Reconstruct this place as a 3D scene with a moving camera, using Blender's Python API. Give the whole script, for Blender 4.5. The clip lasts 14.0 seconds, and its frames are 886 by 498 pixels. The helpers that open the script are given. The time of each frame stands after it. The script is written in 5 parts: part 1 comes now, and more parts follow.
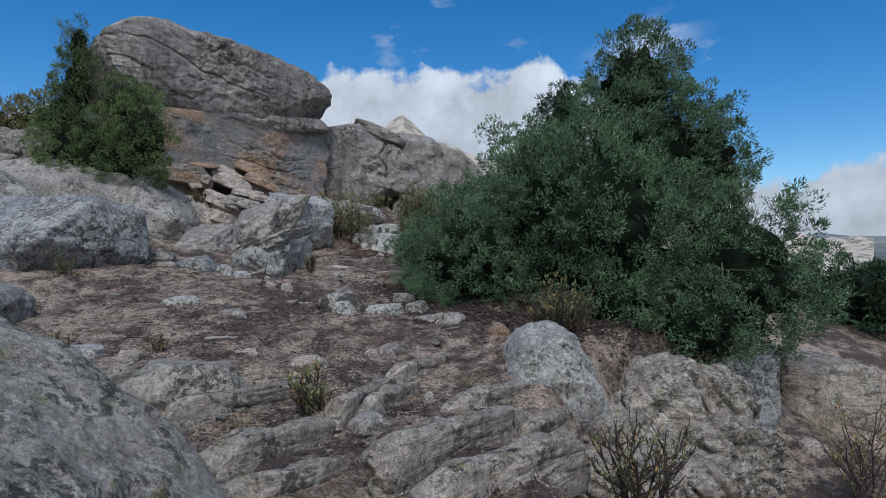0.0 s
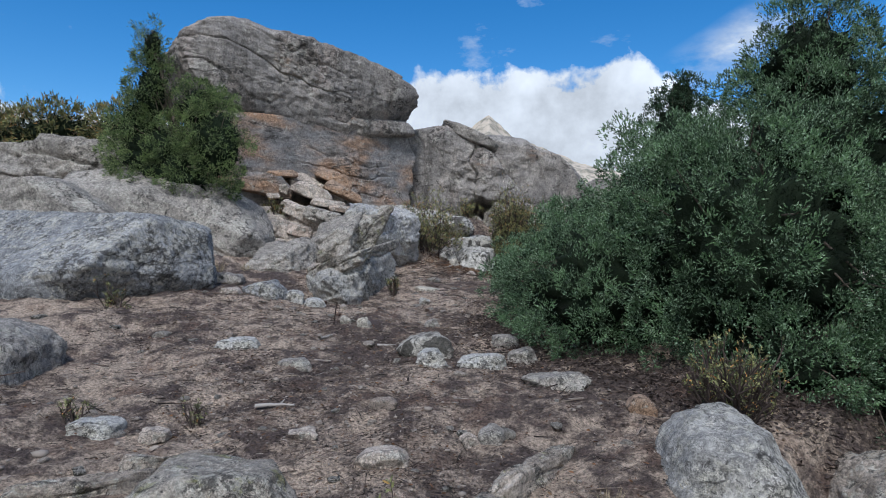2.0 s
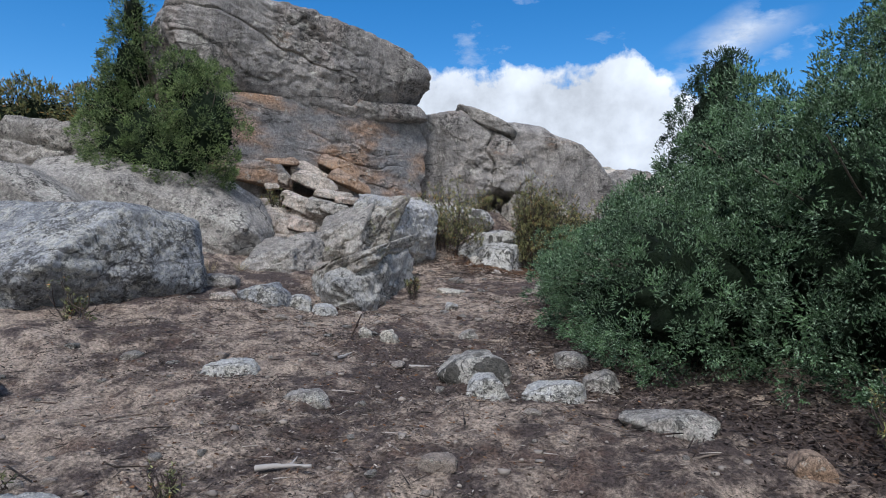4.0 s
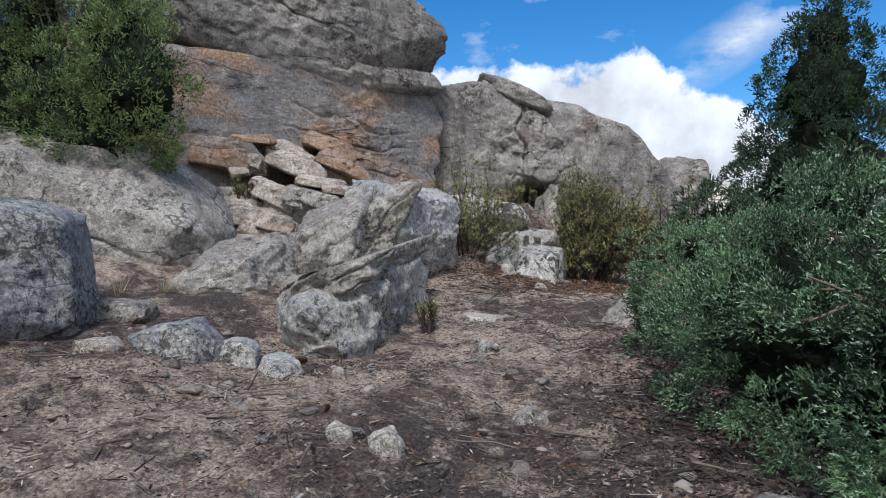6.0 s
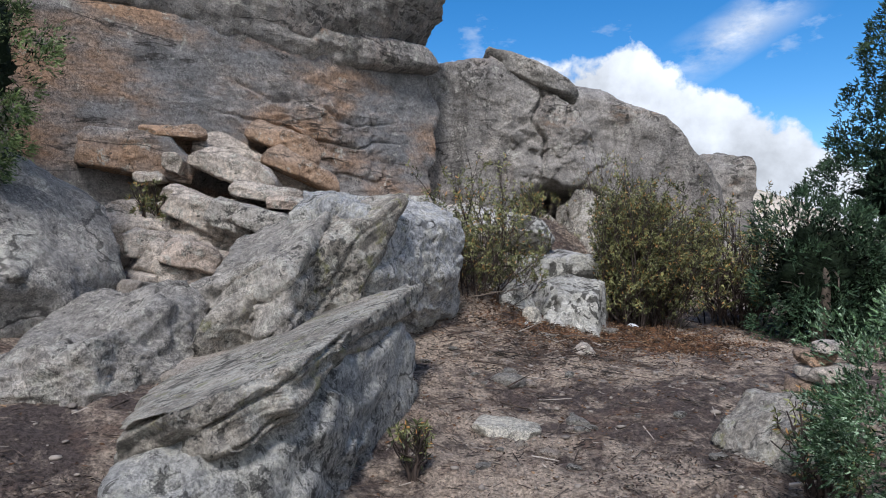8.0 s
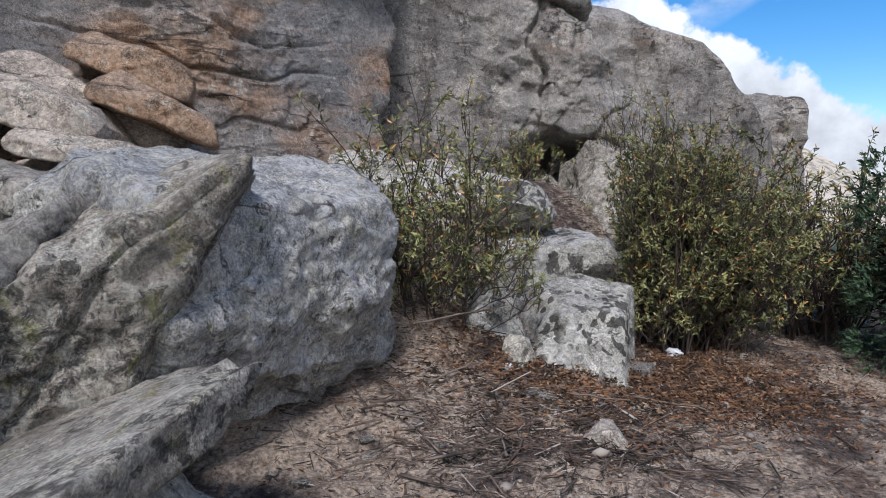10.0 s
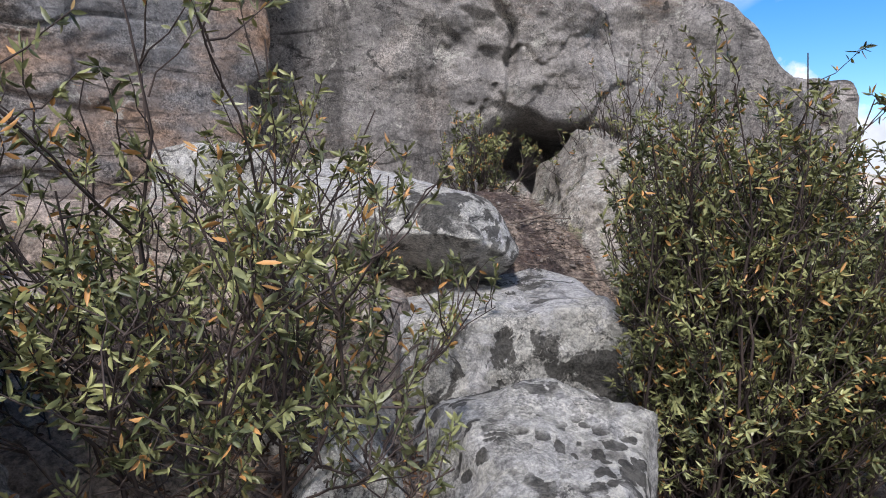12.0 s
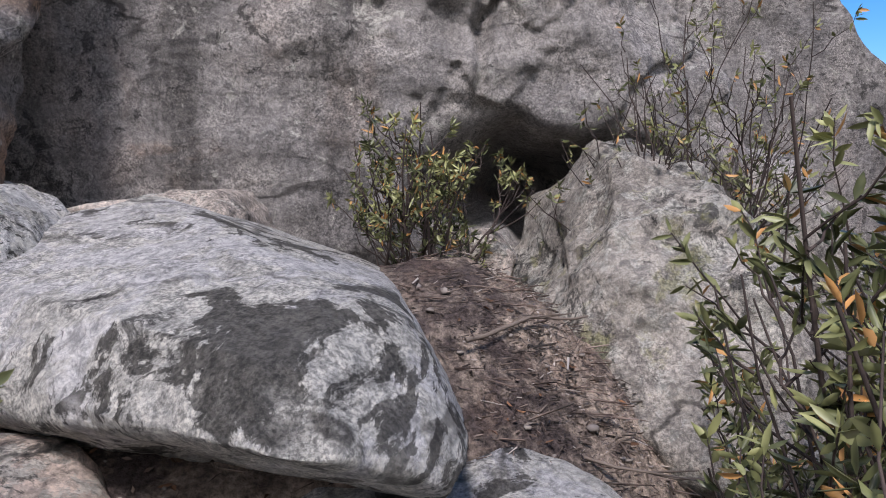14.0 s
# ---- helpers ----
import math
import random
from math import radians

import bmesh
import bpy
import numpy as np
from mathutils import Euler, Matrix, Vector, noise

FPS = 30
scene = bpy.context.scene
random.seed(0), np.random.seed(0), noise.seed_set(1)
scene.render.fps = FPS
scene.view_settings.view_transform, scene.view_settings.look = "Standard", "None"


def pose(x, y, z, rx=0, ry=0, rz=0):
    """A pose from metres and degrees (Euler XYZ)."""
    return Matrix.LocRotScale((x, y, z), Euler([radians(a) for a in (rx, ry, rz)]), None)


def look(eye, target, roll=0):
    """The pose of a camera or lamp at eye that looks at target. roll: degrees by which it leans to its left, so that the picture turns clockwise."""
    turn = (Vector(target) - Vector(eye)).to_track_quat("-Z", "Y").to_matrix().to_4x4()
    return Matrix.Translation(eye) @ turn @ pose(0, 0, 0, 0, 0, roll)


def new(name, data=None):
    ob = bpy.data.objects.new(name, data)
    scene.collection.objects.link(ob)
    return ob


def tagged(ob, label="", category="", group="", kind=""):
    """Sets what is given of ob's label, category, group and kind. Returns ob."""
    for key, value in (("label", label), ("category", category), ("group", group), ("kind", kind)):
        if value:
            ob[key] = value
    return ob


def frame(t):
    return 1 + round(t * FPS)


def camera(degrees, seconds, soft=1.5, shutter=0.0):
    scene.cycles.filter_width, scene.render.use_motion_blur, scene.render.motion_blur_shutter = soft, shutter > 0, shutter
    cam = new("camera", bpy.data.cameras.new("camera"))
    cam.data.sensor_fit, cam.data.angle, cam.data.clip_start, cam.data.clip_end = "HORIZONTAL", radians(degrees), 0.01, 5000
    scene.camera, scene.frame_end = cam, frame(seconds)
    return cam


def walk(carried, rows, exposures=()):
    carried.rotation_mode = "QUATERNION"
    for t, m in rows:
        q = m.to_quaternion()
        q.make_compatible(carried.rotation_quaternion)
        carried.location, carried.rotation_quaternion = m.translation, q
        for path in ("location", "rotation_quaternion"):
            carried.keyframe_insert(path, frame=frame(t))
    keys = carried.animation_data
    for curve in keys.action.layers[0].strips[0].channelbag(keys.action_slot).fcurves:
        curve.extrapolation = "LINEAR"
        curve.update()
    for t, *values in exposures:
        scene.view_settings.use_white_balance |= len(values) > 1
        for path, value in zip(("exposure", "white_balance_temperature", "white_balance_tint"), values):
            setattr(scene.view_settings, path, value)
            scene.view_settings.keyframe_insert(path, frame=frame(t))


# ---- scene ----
cam = camera(69.5, 14.0, soft=1.0)
METRES, EYE, TILT, LEAN, TURN = 17.0, 1.7, 0.0, 0.0, 0.0
ROWS = [
    (0.0, 0.0, 0.0, 0.0, 0.0, 0.0, 0.0),
    (0.5, 0.0051, 0.0314, 0.0063, 7.66, 0.15, -0.27),
    (1.0, 0.0031, 0.0664, 0.012, 7.96, 0.19, -0.35),
    (1.5, -0.0044, 0.0846, 0.0141, 7.84, 0.1, -0.36),
    (2.0, -0.0166, 0.1001, 0.0199, 7.64, 0.07, -0.36),
    (2.5, -0.0297, 0.1161, 0.0221, 7.61, 0.03, -0.3),
    (3.0, -0.0392, 0.129, 0.0208, 7.26, 0.03, -0.18),
    (5.5, -0.0832, 0.3239, 0.0176, 7.42, -0.39, -0.04),
    (6.0, -0.0918, 0.3687, 0.0232, 8.09, -0.22, -0.07),
    (6.5, -0.0982, 0.4084, 0.0286, 7.52, -0.41, 0.07),
    (7.0, -0.1085, 0.4547, 0.0358, 8.2, -0.09, -0.0),
    (7.5, -0.1152, 0.4943, 0.0426, 7.81, -0.11, 0.08),
    (10.0, -0.1092, 0.6943, 0.0637, 7.96, -5.19, 0.2),
    (10.5, -0.0986, 0.7329, 0.0592, 7.9, -5.31, 0.14),
    (11.0, -0.0943, 0.7765, 0.0643, 7.9, -5.25, 0.19),
    (11.5, -0.0889, 0.8151, 0.0641, 7.94, -5.27, 0.26),
    (12.0, -0.092, 0.8415, 0.0697, 7.93, -5.13, 0.26),
    (12.5, -0.0876, 0.8579, 0.0717, 8.02, -5.09, 0.26),
    (13.0, -0.0818, 0.8871, 0.0709, 7.95, -5.09, 0.19),
    (13.5, -0.0857, 0.9293, 0.076, 8.02, -5.06, 0.1),
    (14.0, -0.0879, 0.9643, 0.0839, 8.08, -5.07, 0.19),
]
walk(cam, [(t, pose(0, 0, EYE, TILT, LEAN, TURN) @ pose(METRES * x, METRES * y, METRES * z, 90 + pitch, roll, yaw)) for t, x, y, z, yaw, pitch, roll in ROWS],
     exposures=[(0.0, -0.63, 5950, 9), (0.6, -0.43, 6000, 9), (3.0, -0.28, 6100, 10), (5.5, -0.1, 6250, 11), (7.5, -0.08, 6300, 11), (10.0, -0.06, 6300, 13), (11.0, 0.16, 6300, 14), (12.0, 0.2, 6350, 15), (14.0, 0.19, 6350, 19)])

# ---- world, sun ----
SUN_EL, SUN_AZ = radians(57), radians(182)
world = bpy.data.worlds.new("sky")
scene.world = world
world.use_nodes = True
wt = world.node_tree
wt.nodes.clear()


def wnode(kind, **sets):
    n = wt.nodes.new(kind)
    for k, v in sets.items():
        setattr(n, k, v)
    return n


def wmath(op, a, b=None, clamp=False):
    n = wnode("ShaderNodeMath", operation=op, use_clamp=clamp)
    for i, v in enumerate((a, b)):
        if v is None:
            continue
        if isinstance(v, (int, float)):
            n.inputs[i].default_value = v
        else:
            wt.links.new(v, n.inputs[i])
    return n.outputs[0]


def wramp(fac, stops, mode="EASE"):
    r = wnode("ShaderNodeValToRGB")
    r.color_ramp.interpolation = mode
    el = r.color_ramp.elements
    while len(el) < len(stops):
        el.new(0.5)
    for e, (p, v) in zip(el, stops):
        e.position, e.color = p, (v, v, v, 1)
    wt.links.new(fac, r.inputs[0])
    return r.outputs[0]


sky = wnode("ShaderNodeTexSky", sky_type="NISHITA", sun_disc=False, sun_elevation=SUN_EL, sun_rotation=SUN_AZ)
sky.altitude, sky.air_density, sky.dust_density, sky.ozone_density = 1000, 1.0, 0.2, 2.5
hsv = wnode("ShaderNodeHueSaturation")
hsv.inputs["Saturation"].default_value = 1.38
wt.links.new(sky.outputs[0], hsv.inputs["Color"])
coord = wnode("ShaderNodeTexCoord")
sep = wnode("ShaderNodeSeparateXYZ")
wt.links.new(coord.outputs["Generated"], sep.inputs[0])
elev = wmath("ARCSINE", sep.outputs["Z"])
azim = wmath("ADD", wmath("DIVIDE", wmath("ARCTAN2", sep.outputs["X"], sep.outputs["Y"]), 2 * math.pi), 0.5)
puffs = wnode("ShaderNodeTexNoise")
puffs.inputs["Scale"].default_value, puffs.inputs["Detail"].default_value, puffs.inputs["Roughness"].default_value = 11.0, 8.0, 0.58
wt.links.new(coord.outputs["Generated"], puffs.inputs["Vector"])
big = wnode("ShaderNodeTexNoise")
big.inputs["Scale"].default_value, big.inputs["Detail"].default_value = 3.0, 6.0
wt.links.new(coord.outputs["Generated"], big.inputs["Vector"])
# the cumulus bank's top, as an angle over the horizon, all round the sky; the tall part behind the start is unseen,
# added as fill light
top = wramp(azim, [(0.0, 0.95), (0.2, 0.8), (0.33, 0.3), (0.36, 0.2), (0.41, 0.185), (0.425, 0.14), (0.44, 0.10), (0.461, 0.12), (0.467, 0.24), (0.473, 0.275), (0.5, 0.27), (0.525, 0.29), (0.531, 0.23),
                   (0.544, 0.2), (0.558, 0.16), (0.569, 0.10), (0.583, 0.11), (0.60, 0.13), (0.64, 0.14), (0.68, 0.3), (0.8, 0.8)], "EASE")
edge = wmath("ADD", wmath("SUBTRACT", top, elev), wmath("MULTIPLY", wmath("SUBTRACT", puffs.outputs[0], 0.5), 0.16))
bank = wmath("MULTIPLY", edge, 60.0, True)
# thin wisps higher up
wisp_map = wnode("ShaderNodeMapping")
wisp_map.inputs["Scale"].default_value = (1, 1, 2.2)
wt.links.new(coord.outputs["Generated"], wisp_map.inputs[0])
wisp = wnode("ShaderNodeTexNoise")
wisp.inputs["Scale"].default_value, wisp.inputs["Detail"].default_value, wisp.inputs["Roughness"].default_value = 5.0, 9.0, 0.62
wt.links.new(wisp_map.outputs[0], wisp.inputs["Vector"])
thin = wmath("MULTIPLY", wmath("SUBTRACT", wisp.outputs[0], 0.62), 4.0, True)
plume = wramp(azim, [(0.528, 0.0), (0.537, 0.5), (0.548, 0.85), (0.558, 0.55), (0.565, 0.0)])
rise = wmath("ADD", wmath("MULTIPLY", wmath("SUBTRACT", azim, 0.53), 3.2), 0.235)
near = wmath("SUBTRACT", 1.0, wmath("MULTIPLY", wmath("ABSOLUTE", wmath("SUBTRACT", elev, rise)), 21.0), True)
plume = wmath("MULTIPLY", wmath("MULTIPLY", plume, near), wmath("MULTIPLY", wmath("SUBTRACT", wisp.outputs[0], 0.44), 7.0, True), True)
cover = wmath("MAXIMUM", wmath("MAXIMUM", bank, thin), plume)
shade = wmath("ADD", 0.80, wmath("MULTIPLY", wmath("SUBTRACT", puffs.outputs[0], 0.42), 1.3))
shade = wmath("ADD", shade, wmath("MULTIPLY", wmath("MINIMUM", wmath("SUBTRACT", elev, 0.22), 0.25), 0.7))
white = wnode("ShaderNodeMix", data_type="RGBA", blend_type="MULTIPLY")
white.inputs[0].default_value = 1
white.inputs[6].default_value = (0.86, 0.92, 1.0, 1)
wt.links.new(shade, white.inputs[7])
SKY_POWER = 0.176
bg_sky = wnode("ShaderNodeBackground")
bg_sky.inputs["Strength"].default_value = SKY_POWER
wt.links.new(hsv.outputs[0], bg_sky.inputs["Color"])
bg_cloud = wnode("ShaderNodeBackground")
bg_cloud.inputs["Strength"].default_value = 1.12
wt.links.new(white.outputs[2], bg_cloud.inputs["Color"])
mixw = wnode("ShaderNodeMixShader")
wt.links.new(cover, mixw.inputs[0])
wt.links.new(bg_sky.outputs[0], mixw.inputs[1])
wt.links.new(bg_cloud.outputs[0], mixw.inputs[2])
out = wnode("ShaderNodeOutputWorld")
wt.links.new(mixw.outputs[0], out.inputs[0])

sun_data = bpy.data.lights.new("sun", "SUN")
sun_data.energy, sun_data.angle, sun_data.color = 3.7, radians(11), (1.0, 0.98, 0.955)
sun = new("sun", sun_data)
sun.matrix_world = look((math.sin(SUN_AZ) * math.cos(SUN_EL) * 50, math.cos(SUN_AZ) * math.cos(SUN_EL) * 50, math.sin(SUN_EL) * 50), (0, 0, 0))


# ---- noise in numpy ----
def lattice(ix, iy, iz, seed):
    h = (ix * 374761393 + iy * 668265263 + iz * 1440662683 + seed * 974634777) & 0x7FFFFFFF
    h = ((h ^ (h >> 13)) * 1274126177) & 0x7FFFFFFF
    h = ((h ^ (h >> 16)) * 1911520717) & 0x7FFFFFFF
    return (h ^ (h >> 15)) / 0x7FFFFFFF


def vnoise(p, seed=0):
    """Smooth value noise, -1 to 1, at points p (n, 3)."""
    p = np.asarray(p, float)
    i = np.floor(p).astype(np.int64)
    w = p - i
    w = w * w * w * (w * (w * 6 - 15) + 10)
    total = np.zeros(len(p))
    for dx in (0, 1):
        for dy in (0, 1):
            for dz in (0, 1):
                k = (w[:, 0] if dx else 1 - w[:, 0]) * (w[:, 1] if dy else 1 - w[:, 1]) * (w[:, 2] if dz else 1 - w[:, 2])
                total += k * lattice(i[:, 0] + dx, i[:, 1] + dy, i[:, 2] + dz, seed)
    return total * 2 - 1


def fbm(p, octaves=4, seed=0, gain=0.5):
    p = np.asarray(p, float)
    total, amp = np.zeros(len(p)), 1.0
    for o in range(octaves):
        total += amp * vnoise(p * 2.03 ** o + 17.3 * o, seed + o)
        amp *= gain
    return total


def smooth(a, b, x):
    t = np.clip((x - a) / (b - a), 0, 1)
    return t * t * (3 - 2 * t)


# ---- materials ----
def material(name):
    m = bpy.data.materials.new(name)
    m.use_nodes = True
    m.node_tree.nodes.clear()
    return m


class Nodes:
    """Short hand for building a node material."""

    def __init__(self, name, roughness=0.9, coords="Object"):
        self.mat = material(name)
        self.t = self.mat.node_tree
        self.bsdf = self.t.nodes.new("ShaderNodeBsdfPrincipled")
        self.bsdf.inputs["Roughness"].default_value = roughness
        self.bsdf.inputs["Specular IOR Level"].default_value = 0.25
        o = self.t.nodes.new("ShaderNodeOutputMaterial")
        self.t.links.new(self.bsdf.outputs[0], o.inputs[0])
        self.co = self.t.nodes.new("ShaderNodeTexCoord").outputs[coords]

    def put(self, v, socket):
        if isinstance(v, (int, float)):
            socket.default_value = v
        elif isinstance(v, tuple):
            socket.default_value = (*v, 1) if len(v) == 3 else v
        else:
            self.t.links.new(v, socket)

    def noise(self, scale, detail=6, rough=0.6, vec=None, dist=0.0):
        n = self.t.nodes.new("ShaderNodeTexNoise")
        n.inputs["Scale"].default_value, n.inputs["Detail"].default_value = scale, detail
        n.inputs["Roughness"].default_value, n.inputs["Distortion"].default_value = rough, dist
        self.put(self.co if vec is None else vec, n.inputs["Vector"])
        return n.outputs[0]

    def noise_colour(self, scale):
        n = self.t.nodes.new("ShaderNodeTexNoise")
        n.inputs["Scale"].default_value, n.inputs["Detail"].default_value = scale, 5
        self.put(self.co, n.inputs["Vector"])
        return n.outputs["Color"]

    def cells(self, scale, feature="F1", vec=None, out="Distance"):
        n = self.t.nodes.new("ShaderNodeTexVoronoi")
        n.feature = feature
        n.inputs["Scale"].default_value = scale
        self.put(self.co if vec is None else vec, n.inputs["Vector"])
        return n.outputs[out]

    def stretch(self, scale, turn=(0, 0, 0), vec=None):
        n = self.t.nodes.new("ShaderNodeMapping")
        n.inputs["Scale"].default_value = scale
        n.inputs["Rotation"].default_value = [radians(a) for a in turn]
        self.put(self.co if vec is None else vec, n.inputs[0])
        return n.outputs[0]

    def span(self, v, a, b, lo=0.0, hi=1.0):
        n = self.t.nodes.new("ShaderNodeMapRange")
        n.interpolation_type = "SMOOTHSTEP"
        self.put(v, n.inputs["Value"])
        for k, x in zip(("From Min", "From Max", "To Min", "To Max"), (a, b, lo, hi)):
            n.inputs[k].default_value = x
        return n.outputs[0]

    def math(self, op, a, b=0.0):
        n = self.t.nodes.new("ShaderNodeMath")
        n.operation = op
        self.put(a, n.inputs[0])
        self.put(b, n.inputs[1])
        return n.outputs[0]

    def mix(self, fac, a, b, mode="MIX"):
        n = self.t.nodes.new("ShaderNodeMix")
        n.data_type, n.blend_type = "RGBA", mode
        self.put(fac, n.inputs[0])
        self.put(a, n.inputs[6])
        self.put(b, n.inputs[7])
        return n.outputs[2]

    def random(self):
        return self.t.nodes.new("ShaderNodeObjectInfo").outputs["Random"]

    def island(self):
        return self.t.nodes.new("ShaderNodeNewGeometry").outputs["Random Per Island"]

    def bump(self, height, strength=0.5, distance=0.02, under=None):
        n = self.t.nodes.new("ShaderNodeBump")
        n.inputs["Strength"].default_value, n.inputs["Distance"].default_value = strength, distance
        self.put(height, n.inputs["Height"])
        if under is not None:
            self.put(under, n.inputs["Normal"])
        self.t.links.new(n.outputs[0], self.bsdf.inputs["Normal"])
        return n.outputs[0]

    def done(self, colour):
        self.put(colour, self.bsdf.inputs["Base Color"])
        return self.mat


def granite(name, pale=(0.46, 0.425, 0.38), dull=(0.29, 0.275, 0.255), lichen=0.35, dark=0.4, rust=0.0, moss=0.0, size=1.0, strata=None, seams=(1.0, (1, 1, 1.8), (10, 20, 0)), streaks=0.0, spots=None):
    """Weathered granite: coarse grain, crusts of pale and dark lichen, rust stains where water ran."""
    n = Nodes(name, 0.92)
    wide = n.noise(0.9 * size, 5, 0.6)
    col = n.mix(n.span(wide, 0.35, 0.68), dull, pale)
    mid = n.noise(5 * size, 8, 0.75)
    col = n.mix(n.span(mid, 0.42, 0.66, 0, 0.75), col, tuple(c * 0.5 for c in dull))
    if streaks:
        wet = n.noise(2.2, 7, 0.7, n.stretch((1, 1, 0.22)))
        col = n.mix(n.span(wet, 0.5, 0.64, 0, streaks), col, (0.095, 0.088, 0.082))
        pink = n.noise(1.6, 6, 0.7, n.stretch((1, 1, 0.4)))
        col = n.mix(n.span(pink, 0.52, 0.66, 0, streaks * 0.6), col, (0.40, 0.335, 0.295))
    if rust:
        run = n.noise(0.9, 6, 0.6, n.stretch((0.7, 0.7, 1.6), (0, 12, 0)))
        stain = n.span(run, 0.62 - 0.2 * rust, 0.74 - 0.1 * rust, 0, 0.85)
        col = n.mix(stain, col, n.mix(n.noise(2.5, 5, 0.7), (0.42, 0.225, 0.115), (0.33, 0.235, 0.165)))
    # crusts of lichen: blotches of broken outline
    blot = n.noise(11 * size, 9, 0.72, None, 0.4)
    where = n.noise(1.7 * size, 3, 0.5)
    pale_crust = n.span(n.math("ADD", blot, n.math("MULTIPLY", where, 0.35)), 0.80 - 0.22 * lichen, 0.84 - 0.2 * lichen)
    col = n.mix(n.math("MULTIPLY", pale_crust, 0.7), col, n.mix(n.noise(30, 3), (0.40, 0.40, 0.36), (0.50, 0.47, 0.41)))
    spot = n.noise(17 * size, 9, 0.75, None, 0.6)
    where2 = n.noise(2.3 * size, 4, 0.5, n.stretch((1, 1, 0.6)))
    dark_crust = n.span(n.math("ADD", spot, n.math("MULTIPLY", where2, 0.5)), 0.93 - 0.24 * dark, 0.98 - 0.22 * dark)
    col = n.mix(n.math("MULTIPLY", dark_crust, 0.8), col, (0.05, 0.048, 0.045))
    if moss:
        m1 = n.span(n.noise(6, 8, 0.7), 0.62 - 0.15 * moss, 0.7 - 0.12 * moss)
        col = n.mix(n.math("MULTIPLY", m1, 0.6), col, (0.16, 0.16, 0.05))
    if spots:
        warp = n.mix(spots[4], n.co, n.noise_colour(3.5))
        if spots[5]:
            cell = n.cells(spots[0], "F1", n.stretch(spots[2], (0, 0, 0), warp))
            blob = n.span(n.math("ADD", cell, n.math("MULTIPLY", n.noise(9, 6, 0.7), 0.5)), spots[1], spots[1] + 0.05, 1, 0)
        else:
            blob = n.span(n.noise(spots[0], 9, 0.66, warp, 0.6), spots[1], spots[1] + 0.025)
        gate = n.span(n.noise(spots[3], 4, 0.6), 0.40, 0.5)
        col = n.mix(n.math("MULTIPLY", n.math("MULTIPLY", blob, gate), 0.9), col, n.mix(n.noise(40, 4), (0.035, 0.033, 0.03), (0.085, 0.08, 0.07)))
    # fine joints that wander over the rock
    seam = n.math("ABSOLUTE", n.math("SUBTRACT", n.noise(0.75 * seams[0], 5, 0.5, n.stretch(seams[1], seams[2])), 0.5))
    crack = n.math("MULTIPLY", n.span(seam, 0.002, 0.010, 1, 0), n.span(n.noise(0.9, 3), 0.42, 0.56))
    col = n.mix(n.math("MULTIPLY", crack, 0.75), col, (0.04, 0.036, 0.033))
    grain = n.noise(95, 4, 0.7)
    patchy = n.span(n.noise(4.5, 5, 0.6), 0.35, 0.65, 0.12, 0.7)
    col = n.mix(patchy, col, n.mix(n.span(grain, 0.38, 0.6), (0.35, 0.35, 0.35), (1.5, 1.48, 1.45)), "MULTIPLY")
    speck = n.noise(24, 10, 0.8, None, 0.5)
    col = n.mix(0.58, col, n.mix(n.span(speck, 0.37, 0.62), (0.25, 0.25, 0.26), (1.6, 1.58, 1.55)), "MULTIPLY")
    rel = n.bump(n.noise(2.2, 8, 0.65), 0.55, 0.16)
    rel = n.bump(n.noise(14, 8, 0.72), 0.8, 0.05, rel)
    if strata:
        sv = n.noise(1.0, 6, 0.65, n.stretch(strata[0], strata[1]))
        rel = n.bump(sv, 0.7, 0.12, rel)
    rel = n.bump(crack, -0.9, 0.035, rel)
    n.bump(n.math("ADD", grain, speck), 0.6, 0.012, rel)
    return n.done(col)


